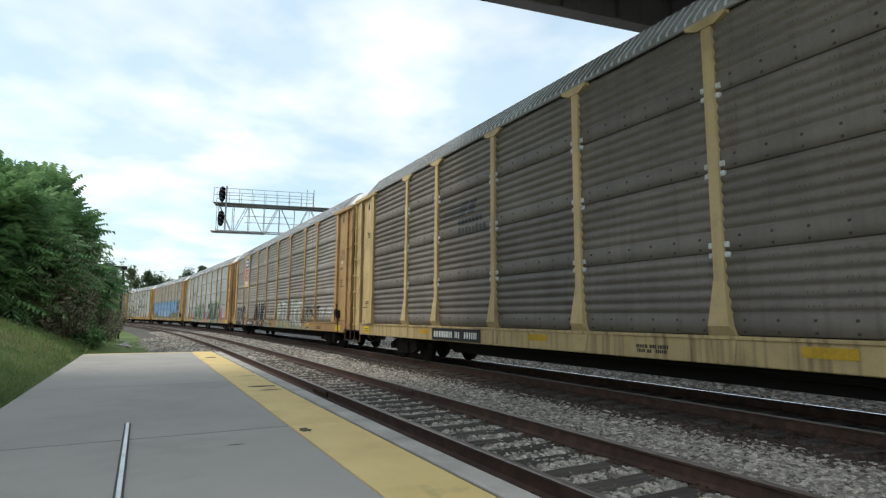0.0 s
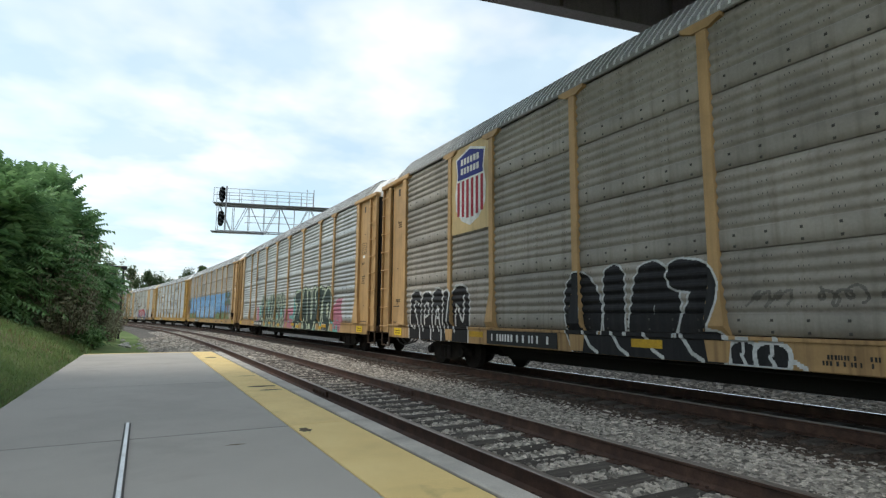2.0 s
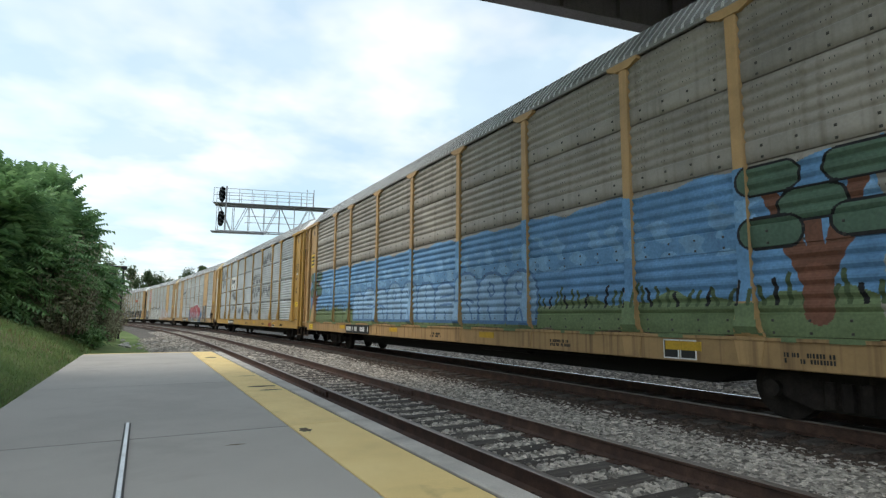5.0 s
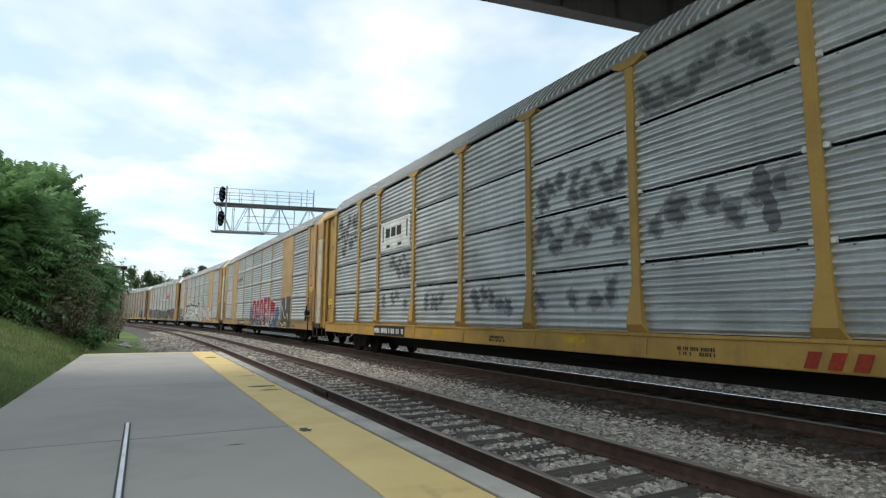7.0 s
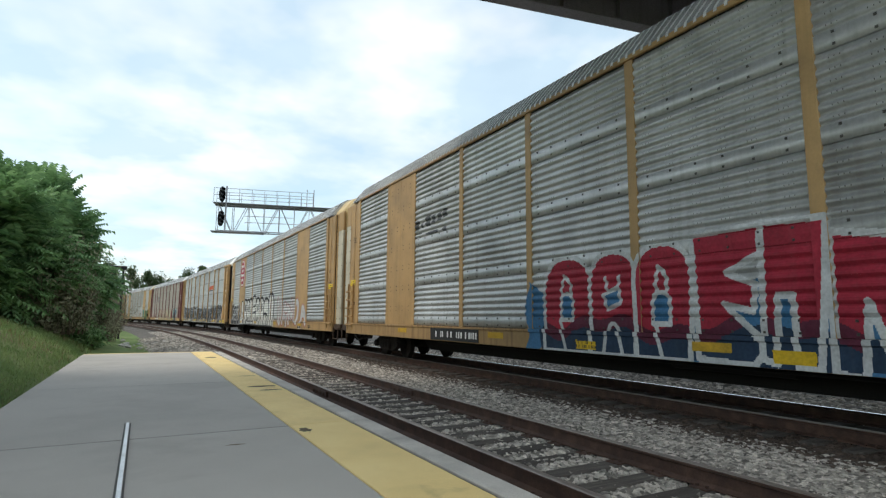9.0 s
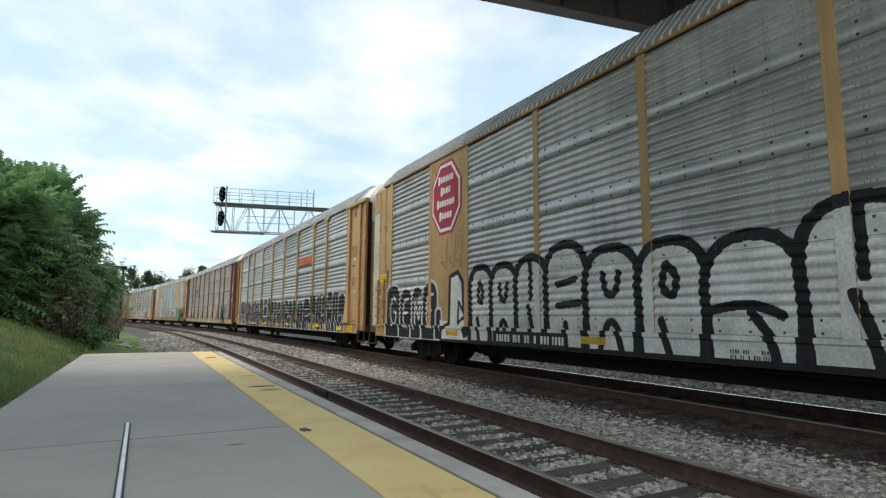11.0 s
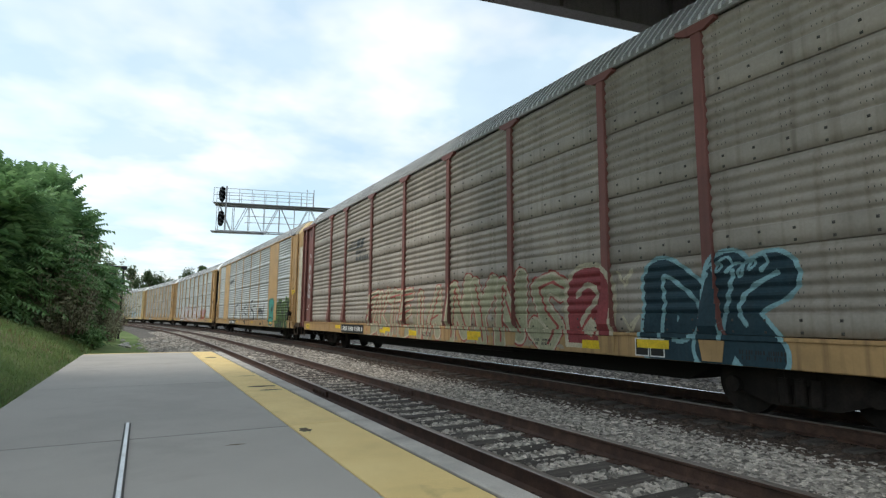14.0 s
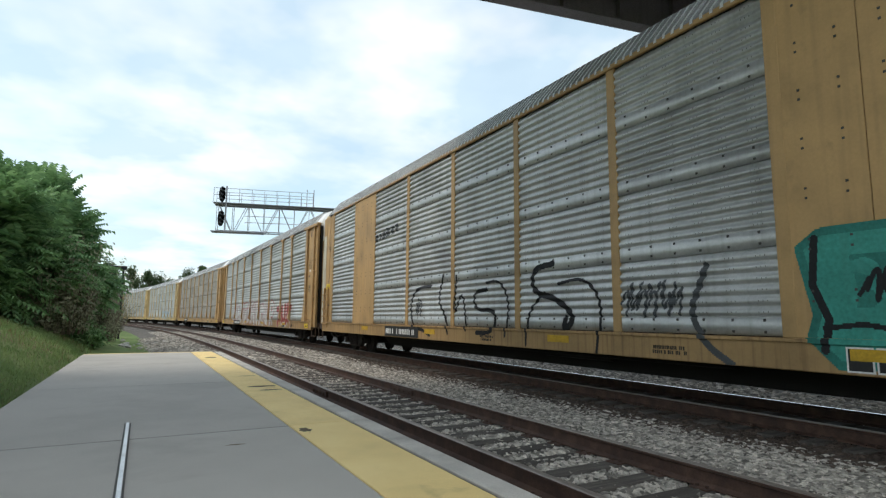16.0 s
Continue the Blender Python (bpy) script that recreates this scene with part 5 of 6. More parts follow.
# ---- graffiti: sprayed shapes that follow the pressed sheets, posts and sill ----
GLYPHS = {
    "S": [[(0.9, 0.85), (0.5, 1.0), (0.12, 0.8), (0.5, 0.52), (0.88, 0.25), (0.5, 0.0), (0.1, 0.15)]],
    "P": [[(0.1, 0.0), (0.1, 1.0), (0.8, 0.9), (0.8, 0.5), (0.1, 0.45)]],
    "A": [[(0.0, 0.0), (0.45, 1.0), (0.95, 0.0)], [(0.2, 0.4), (0.75, 0.4)]],
    "N": [[(0.1, 0.0), (0.1, 1.0), (0.9, 0.05), (0.9, 1.0)]],
    "E": [[(0.9, 0.95), (0.1, 0.95), (0.1, 0.05), (0.9, 0.05)], [(0.1, 0.5), (0.7, 0.5)]],
    "O": [[(0.5, 0.0), (0.1, 0.3), (0.1, 0.75), (0.5, 1.0), (0.9, 0.75), (0.9, 0.3), (0.5, 0.0)]],
    "K": [[(0.1, 0.0), (0.15, 1.0)], [(0.9, 1.0), (0.2, 0.45), (0.95, 0.0)]],
    "U": [[(0.05, 1.0), (0.1, 0.2), (0.5, 0.0), (0.9, 0.2), (0.95, 1.0)]],
    "T": [[(0.0, 0.95), (1.0, 0.95)], [(0.5, 0.95), (0.5, 0.0)]],
    "M": [[(0.05, 0.0), (0.15, 1.0), (0.5, 0.35), (0.85, 1.0), (0.95, 0.0)]],
    "G": [[(0.85, 0.8), (0.45, 1.0), (0.1, 0.5), (0.45, 0.0), (0.9, 0.2), (0.85, 0.5), (0.5, 0.48)]],
    "I": [[(0.45, 0.0), (0.55, 1.0)]],
    "D": [[(0.1, 0.0), (0.1, 1.0), (0.7, 0.9), (0.95, 0.5), (0.7, 0.1), (0.1, 0.0)]],
    "Z": [[(0.05, 0.95), (0.9, 0.95), (0.1, 0.05), (0.95, 0.05)]],
    "Y": [[(0.05, 1.0), (0.5, 0.5), (0.95, 1.0)], [(0.5, 0.5), (0.45, 0.0)]],
    "B": [[(0.1, 0.0), (0.1, 1.0), (0.8, 0.85), (0.3, 0.52), (0.9, 0.25), (0.1, 0.0)]],
}
# thin inner lines of a bubble letter, in its own box
MARKS = [
    [[(0.5, 0.95), (0.5, 0.55)], [(0.42, 0.45), (0.55, 0.2), (0.6, 0.0)]],
    [[(0.05, 0.42), (0.5, 0.48), (0.8, 0.38)], [(0.5, 0.4), (0.7, 0.2), (0.75, 0.0)]],
    [[(0.35, 0.75), (0.4, 0.55), (0.6, 0.55), (0.65, 0.75)], [(0.3, 0.0), (0.4, 0.3), (0.6, 0.3), (0.72, 0.0)]],
    [[(0.3, 0.62), (0.75, 0.66)], [(0.3, 0.42), (0.85, 0.44)], [(0.5, 0.25), (0.55, 0.0)]],
    [[(0.45, 0.8), (0.35, 0.6), (0.55, 0.5), (0.62, 0.7), (0.45, 0.8)], [(0.35, 0.32), (0.5, 0.0)]],
]


def rounded(pts, n=4):
    """The same line with its corners eased."""
    if len(pts) < 3:
        return pts
    out = [pts[0]]
    for a, b, c in zip(pts, pts[1:], pts[2:]):
        p, q = ((a[0] + b[0]) / 2, (a[1] + b[1]) / 2), ((b[0] + c[0]) / 2, (b[1] + c[1]) / 2)
        for k in range(n + 1):
            t = k / n
            out.append(tuple((1 - t) ** 2 * p[i] + 2 * t * (1 - t) * b[i] + t * t * q[i] for i in (0, 1)))
    return out + [pts[-1]]


class Art:
    """A painter's sheet over one side: columns run along the car (towards its front), rows upwards."""
    U0, U1, STEP = -12.7, 12.7, 0.01

    def __init__(self, kind, posts, seed):
        self.kind, self.rng = kind, random.Random(seed)
        prof = tier_profile(kind)
        edges = [SILL_LO + 0.005 + 0.0206 * k for k in range(17)] + [0.874, SILL_HI + 0.012]
        tops = []
        for t in range(TIERS):
            base = SILL_HI + 0.012 + t * TIER_H
            tops += [(base + z, d) for z, d in prof]
        self.prof_z, self.prof_d = np.array([z for z, _ in tops]), np.array([d for _, d in tops])
        rows = [(a, b) for a, b in zip(edges, edges[1:])]
        for (za, _a), (zb, _b) in zip(tops, tops[1:]):
            n = max(1, int(math.ceil((zb - za) / 0.018)))
            for i in range(n):
                a, b = za + (zb - za) * i / n, za + (zb - za) * (i + 1) / n
                if b - a > 0.001 and not (kind == "open" and b - a > 0.04):
                    rows.append((a, b))
        self.rows = rows
        self.z = np.array([(a + b) / 2 for a, b in rows])
        self.u = np.arange(self.U0, self.U1, self.STEP)
        self.grid = np.full((len(self.z), len(self.u)), -1, np.int16)
        self.colours = []

    def colour(self, c):
        if c not in self.colours:
            self.colours.append(c)
        return self.colours.index(c)

    def window(self, u0, u1, z0, z1):
        i = np.where((self.u >= u0) & (self.u <= u1))[0]
        j = np.where((self.z >= z0) & (self.z <= z1))[0]
        if not len(i) or not len(j):
            return None
        return slice(j[0], j[-1] + 1), slice(i[0], i[-1] + 1)

    def stroke(self, pts, r, c, wobble=0.0):
        k = self.colour(c)
        for (xa, ya), (xb, yb) in zip(pts, pts[1:]):
            w = self.window(min(xa, xb) - r - .1, max(xa, xb) + r + .1, min(ya, yb) - r - .1, max(ya, yb) + r + .1)
            if not w:
                continue
            U, Z = np.meshgrid(self.u[w[1]], self.z[w[0]])
            dx, dy = xb - xa, yb - ya
            q = max(1e-6, dx * dx + dy * dy)
            t = np.clip(((U - xa) * dx + (Z - ya) * dy) / q, 0, 1)
            d = np.hypot(U - xa - t * dx, Z - ya - t * dy)
            lim = r + wobble * np.sin(U * 23 + ya * 7) * np.sin(Z * 19 + xa * 5)
            self.grid[w][d < lim] = k

    def field(self, u0, u1, z0, z1, c, rag=0.08, slope=0.0, thin=0.0):
        """A patch of flat colour with a soft, uneven border; thin: how much of it is worn through."""
        w = self.window(u0 - rag, u1 + rag, z0 - rag, z1 + rag)
        if not w:
            return
        U, Z = np.meshgrid(self.u[w[1]], self.z[w[0]])
        s = self.rng.uniform(0, 9)
        e = rag * (np.sin(U * 3.1 + s) * 0.5 + np.sin(U * 7.7 + s * 2) * 0.3 + np.sin(Z * 6.3 + s) * 0.5)
        m = (U > u0 - e) & (U < u1 + e) & (Z > z0 - e * 0.5) & (Z < z1 + e + slope * (U - u0))
        if thin:
            f = np.sin(U * 5.3 + s) * np.sin(Z * 11 + s) + np.sin(U * 13.1 + Z * 4 + s) * 0.6 + np.sin(Z * 27 + U * 2) * 0.4
            m &= f > thin
        self.grid[w][m] = self.colour(c)

    def glyphs(self, u0, u1, z0, z1, text, fill, line, fat=0.2, edge=0.05, inner=None, lean=0.0, jitter=0.12, second=None, halo=None, halo_r=0.12, ease=True, warped=1.0):
        """A row of fat sprayed letters with an outline."""
        rng = self.rng
        n = len(text)
        w, placed = (u1 - u0) / n, []
        for i in range(n):
            g = GLYPHS[text[i]]
            h = (z1 - z0) * rng.uniform(1 - jitter, 1.0)
            b = z0 + (z1 - z0 - h) * rng.random()
            x = u0 + i * w
            bend, amp, tilt = rng.uniform(0, 6), 0.07 * h * warped, rng.uniform(-.12, .12) * warped
            def warp(q):
                return (q[0] + amp * math.sin(q[1] * 5 / max(h, .3) + bend) + tilt * (q[1] - b), q[1] + amp * 0.8 * math.sin(q[0] * 6 / max(w, .3) + bend))
            raw = [[(x + w * (0.12 + 0.78 * px) + lean * pz * h, b + fat * 0.8 + (h - 1.6 * fat) * pz) for px, pz in s] for s in g]
            placed.append([[warp(q) for q in (rounded(s) if ease else s)] for s in raw])
        if halo:
            for st in placed:
                for s in st:
                    self.stroke(s, fat + edge + halo_r, halo, 0.02)
        for st in placed:
            for s in st:
                self.stroke(s, fat + edge, line)
            for s in st:
                self.stroke(s, fat, fill)
            if second:
                for s in st:
                    self.stroke([(a, b - fat * 0.35) for a, b in s], fat * 0.5, second)
            if inner:
                for s in st:
                    self.stroke([(a + fat * 0.2, b + fat * 0.15) for a, b in s[: max(2, len(s) - 1)]], edge * 0.55, inner)

    def blob(self, pts, fill, line, edge):
        """A filled outline."""
        us, zs = [p[0] for p in pts], [p[1] for p in pts]
        w = self.window(min(us), max(us), min(zs), max(zs))
        if w:
            U, Z = np.meshgrid(self.u[w[1]], self.z[w[0]])
            inside = np.zeros(U.shape, bool)
            for (xa, ya), (xb, yb) in zip(pts, [*pts[1:], pts[0]]):
                if ya != yb:
                    inside ^= ((ya > Z) != (yb > Z)) & (U < (xb - xa) * (Z - ya) / (yb - ya) + xa)
            self.grid[w][inside] = self.colour(fill)
        if edge:
            self.stroke([*pts, pts[0]], edge, line)

    def arch(self, u0, u1, z0, z1, foot=0.0):
        """A block with a round top, a little drawn in at its foot."""
        c, r = (u0 + u1) / 2, (u1 - u0) / 2
        top = [(c + r * math.copysign(abs(math.cos(a)) ** 0.8, math.cos(a)), z1 - min(r * 1.05, (z1 - z0) * 0.5) * (1 - math.sin(a) ** 0.9 if math.sin(a) > 0 else 1)) for a in [math.pi * k / 12 for k in range(13)]]
        return [(c + r * (1 - foot), z0), *top, (c - r * (1 - foot), z0)]

    def bubbles(self, edges, z0, z1, fill, line, edge, marks, lift=0.1, foot=0.12, thin=0.8):
        """Round-topped letters side by side, each with a few thin lines in it."""
        rng = self.rng
        for k, (a, b) in enumerate(zip(edges, edges[1:])):
            hi = z1 - lift * rng.random()
            self.blob(self.arch(a - 0.03, b + 0.03, z0, hi, foot), fill, line, edge)
            if isinstance(marks, str):
                inside = [[(0.22 + 0.56 * px, 0.2 + 0.6 * pz) for px, pz in s] for s in GLYPHS[marks[k]]]
            else:
                inside = MARKS[marks[k % len(marks)]]
            for s in inside:
                self.stroke(rounded([(a + (b - a) * px, z0 + (hi - z0) * pz) for px, pz in s]), edge * thin, line)

    def recolour(self, old, fresh, z1, rag=0.1):
        """Below that height one colour passes into another."""
        U, Z = np.meshgrid(self.u, self.z)
        k = self.colour(old)
        self.grid[(self.grid == k) & (Z < z1 + rag * np.sin(U * 2.3) + rag * 0.7 * np.sin(U * 6.1 + 1))] = self.colour(fresh)

    def smear(self, u0, u1, z0, z1, n, c, pale):
        """Old letters scrubbed to blots."""
        rng = self.rng
        dabs = []
        for k in range(n):
            u = u0 + (u1 - u0) * (k + rng.random()) / n
            z = rng.uniform(z0, z1)
            dabs.append([(u, z), (u + rng.uniform(-.16, .16), min(z1, max(z0, z + rng.uniform(-.3, .3))))])
        for d in dabs:
            self.stroke(d, 0.15, pale, 0.05)
        for d in dabs:
            self.stroke(d, 0.085, c, 0.035)

    def tag(self, u0, u1, z0, z1, n, c, r=0.025):
        """A quick handwritten scrawl."""
        pts, rng = [], self.rng
        m = n * 9
        p1, p2, f1, f2 = rng.uniform(0, 6), rng.uniform(0, 6), rng.uniform(0.75, 1.0), rng.uniform(0.33, 0.5)
        for i in range(m + 1):
            f = i / m
            pts.append((u0 + (u1 - u0) * (0.12 + 0.76 * f) + 0.30 * (u1 - u0) / n * math.sin(i * f1 + p1), z0 + (z1 - z0) * (0.5 + 0.32 * math.cos(i * f1 + p1 * 0.7) + 0.18 * math.sin(i * f2 + p2))))
        smooth = []
        for a, b, d in zip(pts, pts[1:], pts[2:]):
            for k in range(4):
                t = k / 4
                p0, p1 = ((a[0] + b[0]) / 2, (a[1] + b[1]) / 2), ((b[0] + d[0]) / 2, (b[1] + d[1]) / 2)
                smooth.append(tuple((1 - t) ** 2 * p0[q] + 2 * t * (1 - t) * b[q] + t * t * p1[q] for q in (0, 1)))
        self.stroke(smooth, r, c)

    def depth(self, y, z):
        a = abs(y)
        if z < SILL_HI - 0.06:
            return 1.535
        if z < SILL_HI + 0.012:
            return 1.562
        if a > PANEL_END + 0.16:
            return 1.476
        if a > PANEL_END - 0.11:
            return 1.572 if self.kind != "flush" else 1.522
        if self.kind == "flush" and 6.86 < a < 8.99:
            return 1.506
        for p in POSTS:
            if self.kind == "flush":
                if abs(y - p) < 0.09:
                    return SIDE + 0.046
                continue
            low = max(0.0, min(1.0, (1.62 - z) / 0.614))
            foot = max(0.0, min(1.0, (1.006 - z) / 0.128))
            if abs(y - p) < 0.084 + 0.071 * low + 0.045 * foot:
                return SIDE + 0.088 + 0.064 * low - 0.08 * foot
        return SIDE + float(np.interp(z, self.prof_z, self.prof_d))

    def breaks(self):
        out = []
        for p in POSTS:
            for h in (0.09,) if self.kind == "flush" else (0.084, 0.108, 0.132, 0.155, 0.2):
                out += [p - h, p + h]
        out += [s * v for s in (-1, 1) for v in (PANEL_END - 0.11, PANEL_END + 0.16)]
        if self.kind == "flush":
            out += [s * v for s in (-1, 1) for v in (6.86, 8.99)]
        return sorted(-b for b in out)

    def build(self, car, words):
        cuts = self.breaks()
        lists = {k: ([], []) for k in range(len(self.colours))}
        for j, (za, zb) in enumerate(self.rows):
            line = self.grid[j]
            change = np.flatnonzero(np.diff(line)) + 1
            starts = [0, *change.tolist()]
            ends = [*change.tolist(), len(line)]
            for a, b in zip(starts, ends):
                k = int(line[a])
                if k < 0:
                    continue
                ua, ub = self.u[a] - self.STEP / 2, self.u[b - 1] + self.STEP / 2
                spans = [ua, *[c for c in cuts if ua < c < ub], ub]
                for p, q in zip(spans, spans[1:]):
                    if q - p < 0.004:
                        continue
                    mid = -(p + q) / 2
                    lift = 0.005
                    x0, x1 = -self.depth(mid, za + 1e-4) - lift, -self.depth(mid, zb - 1e-4) - lift
                    v, f = lists[k]
                    n = len(v)
                    v += [(x0, -p, za), (x0, -q, za), (x1, -q, zb), (x1, -p, zb)]
                    f.append((n, n + 1, n + 2, n + 3))
        for k, (v, f) in lists.items():
            if v:
                ob = part("graffiti", mesh_from("graffiti", v, f, [spray(self.colours[k])]), None, car, words)
                ob["kind"] = "stuff"


INK, PAPER, TEAL, PINK, CREAM, RED = (0.016, 0.016, 0.018), (0.52, 0.53, 0.53), (0.13, 0.36, 0.34), (0.42, 0.17, 0.23), (0.47, 0.42, 0.31), (0.33, 0.025, 0.045)
NAVY, SKYBLUE, GRASS_GREEN, PALE_GREEN, SMOKE = (0.02, 0.04, 0.075), (0.13, 0.27, 0.46), (0.15, 0.20, 0.10), (0.40, 0.47, 0.36), (0.075, 0.08, 0.085)
DARK_GREEN, RED_LINE, MIST = (0.035, 0.055, 0.05), (0.32, 0.07, 0.06), (0.36, 0.42, 0.44)


def emblem(car, name, pts, y, z, x, mat, words=""):
    """A flat emblem plate on the side: corners about its centre, along the car and upwards."""
    bm = bmesh.new()
    hull(bm, [(-x, y - u, z + v) for u, v in pts], [(-x - 0.006, y - u, z + v) for u, v in pts])
    return part(name, bm, mat, car, words)


def rect(w, h, du=0.0, dv=0.0, lean=0.0):
    return [(du - w / 2, dv - h / 2), (du + w / 2, dv - h / 2), (du + w / 2 + lean, dv + h / 2), (du - w / 2 + lean, dv + h / 2)]


def paint_cars():
    def sheet(i):
        return Art(CARS[i]["kind"], POSTS, 900 + i)

    def railway_mark(a, z):
        """Faded stripes, a dark logo block and two lines of bars."""
        for k in range(4):
            a.field(-6.75 + 0.1 * k, -5.6, z + 0.36 + k * 0.085, z + 0.40 + k * 0.085, SMOKE, 0.01)
        for u in (-5.75, -5.35):
            a.blob([(u, z + 0.36), (u + 0.3, z + 0.37), (u + 0.42, z + 0.68), (u + 0.12, z + 0.67)], SMOKE, SMOKE, 0.01)
        for row, n in ((0.12, 7), (-0.12, 8)):
            for k in range(n):
                a.field(-5.8 + k * 0.165, -5.68 + k * 0.165, z + row, z + row + 0.16, SMOKE, 0.01)

    a = sheet(0)
    railway_mark(a, 3.30)
    a.build(TRAIN[0], "faded dark lettering bars")

    a = sheet(1)
    a.field(1.4, 7.2, 0.5, 0.86, (0.26, 0.27, 0.19), 0.1)
    a.field(1.6, 6.85, 0.92, 1.86, (0.27, 0.28, 0.24), 0.08, 0.0, -0.3)
    a.glyphs(1.65, 6.95, 0.62, 1.92, "PTAIKE", (0.50, 0.52, 0.49), (0.20, 0.21, 0.19), 0.10, 0.05, jitter=0.1, ease=False)
    a.field(1.7, 6.9, 0.9, 1.7, (0.26, 0.265, 0.24), 0.1, 0.0, 0.8)
    a.bubbles([-11.27, -10.56, -9.88, -9.29, -8.87, -7.97], 0.47, 1.92, INK, PAPER, 0.03, "SPAIN", foot=0.03, thin=1.1)
    a.glyphs(-4.45, -1.35, 0.46, 1.98, "OIDZ", INK, PAPER, 0.23, 0.035, jitter=0.04, warped=0.4)
    a.blob([(-4.2, 0.5), (-1.3, 0.5), (-1.4, 0.84), (-4.1, 0.84)], INK, INK, 0.0)
    for k in range(6):
        u = -4.0 + k * 0.68
        a.stroke([(u, 0.86), (u + 0.16, 0.62), (u + 0.34, 0.52)], 0.03, PAPER)
    a.bubbles([-1.2, -0.85, -0.45], 0.48, 0.88, INK, PAPER, 0.03, [0])
    for u0 in (-1.0, -0.2, 0.5):
        a.tag(u0, u0 + 0.7, 1.25, 1.5, 3, (0.13, 0.12, 0.105), 0.018)
    a.glyphs(7.3, 9.6, 1.05, 1.6, "KMKT", INK, INK, 0.05, 0.0)
    for u0 in (9.4, 10.4):
        a.tag(u0, u0 + 0.9, 1.1, 1.6, 3, PAPER, 0.03)
    a.tag(6.9, 7.3, 0.55, 1.3, 3, SMOKE, 0.015)
    a.build(TRAIN[1], "sprayed graffiti letters")
    tan = PAINTS["tan"]
    emblem(TRAIN[1], "emblem_plate", rect(1.96, 2.25), 7.9, 4.33, 1.512, tan, "tan plate under the shield emblem")
    shield = [(-0.62, 0.35), (-0.70, 0.80), (-0.35, 0.90), (0, 1.0), (0.35, 0.90), (0.70, 0.80), (0.62, 0.35), (0.72, -0.1), (0.68, -0.55), (0.4, -0.85), (0, -1.0), (-0.4, -0.85), (-0.68, -0.55), (-0.72, -0.1)]
    emblem(TRAIN[1], "shield", shield, 7.9, 4.36, 1.519, MARK_WHITE, "white shield emblem")
    emblem(TRAIN[1], "shield_head", [(-0.6, 0.22), (0.6, 0.22), (0.58, 0.36), (0.64, 0.76), (0, 0.93), (-0.64, 0.76), (-0.58, 0.36)], 7.9, 4.36, 1.526, spray((0.03, 0.04, 0.22)), "blue head of the shield")
    for v in (0.66, 0.42):
        for k in range(6):
            emblem(TRAIN[1], "shield_bar", rect(0.10, 0.16, (k - 2.5) * 0.15, v), 7.9, 4.36, 1.533, MARK_WHITE)
    for k in range(6):
        u = -0.55 + k * 0.22
        emblem(TRAIN[1], "shield_stripe", [(u - 0.055, -0.62 - 0.2 * (1 - abs(u))), (u + 0.055, -0.62 - 0.2 * (1 - abs(u))), (u + 0.055, 0.17), (u - 0.055, 0.17)], 7.9, 4.36, 1.526, spray((0.36, 0.03, 0.05)))


    a = sheet(2)
    a.field(-6.4, -5.6, 0.62, 1.6, PINK, 0.12)
    a.field(-5.7, 0.8, 0.50, 1.75, TEAL, 0.2)
    a.field(-4.6, -0.4, 1.4, 2.2, TEAL, 0.25, 0, -0.2)
    a.field(0.8, 2.9, 0.50, 1.55, PINK, 0.12)
    a.field(2.0, 2.9, 0.9, 1.3, TEAL, 0.2, 0, 0.2)
    a.field(2.8, 8.9, 0.50, 1.9, TEAL, 0.2)
    a.field(3.2, 8.3, 1.5, 2.3, TEAL, 0.2, 0, -0.1)
    a.field(8.6, 10.0, 0.50, 1.75, PINK, 0.15)
    a.field(8.7, 9.6, 0.50, 1.0, TEAL, 0.15, 0, 0.1)
    leaf = (0.43, 0.49, 0.38)
    a.glyphs(-5.6, 0.9, 0.46, 2.32, "SMAKNEKS", DARK_GREEN, leaf, 0.15, 0.065, lean=0.12, halo=INK, halo_r=0.03, ease=False, jitter=0.05)
    for k in range(9):
        u = -5.2 + k * 0.68
        a.blob([(u, 1.7), (u + 0.28, 2.36 - 0.1 * (k % 3)), (u + 0.42, 1.75)], DARK_GREEN, leaf, 0.035)
        a.blob([(u + 0.1, 0.92), (u + 0.5, 0.5), (u + 0.42, 1.0)], DARK_GREEN, leaf, 0.035)
    a.glyphs(2.85, 8.8, 0.44, 2.34, "ZAUTO", DARK_GREEN, leaf, 0.25, 0.12, lean=0.06, halo=INK, halo_r=0.04, ease=False, jitter=0.05, warped=0.6)
    for k in range(5):
        u = 3.2 + k * 1.12
        a.blob([(u, 0.5), (u + 0.5, 0.5), (u + 0.36, 0.82), (u + 0.1, 0.8)], leaf, INK, 0.03)
    for u in (-4.3, -0.6, 3.35, 7.2):
        a.field(u, u + 0.55, 0.56, 0.70, (0.55, 0.33, 0.03), 0.02)
    for k in range(8):
        a.field(-6.85 + k * 0.3, -6.66 + k * 0.3, 3.40, 3.60 + (0.09 if k == 0 else 0), (0.13, 0.135, 0.14), 0.02)
    a.build(TRAIN[2], "teal, pink and dark green graffiti letters")

    a = sheet(3)
    a.field(-12.6, 10.45, 1.35, 3.05, SKYBLUE, 0.08)
    a.field(-12.6, 10.45, 2.0, 2.7, (0.20, 0.36, 0.55), 0.2, 0, 0.1)
    a.field(-12.6, 10.45, 0.9, 1.45, GRASS_GREEN, 0.12)
    for k in range(150):
        u = -12.6 + k * 0.162
        a.stroke([(u, 1.30), (u + a.rng.uniform(-.1, .1), 1.45 + a.rng.uniform(0, .22))], 0.03, (0.07, 0.10, 0.05) if k % 3 else INK)
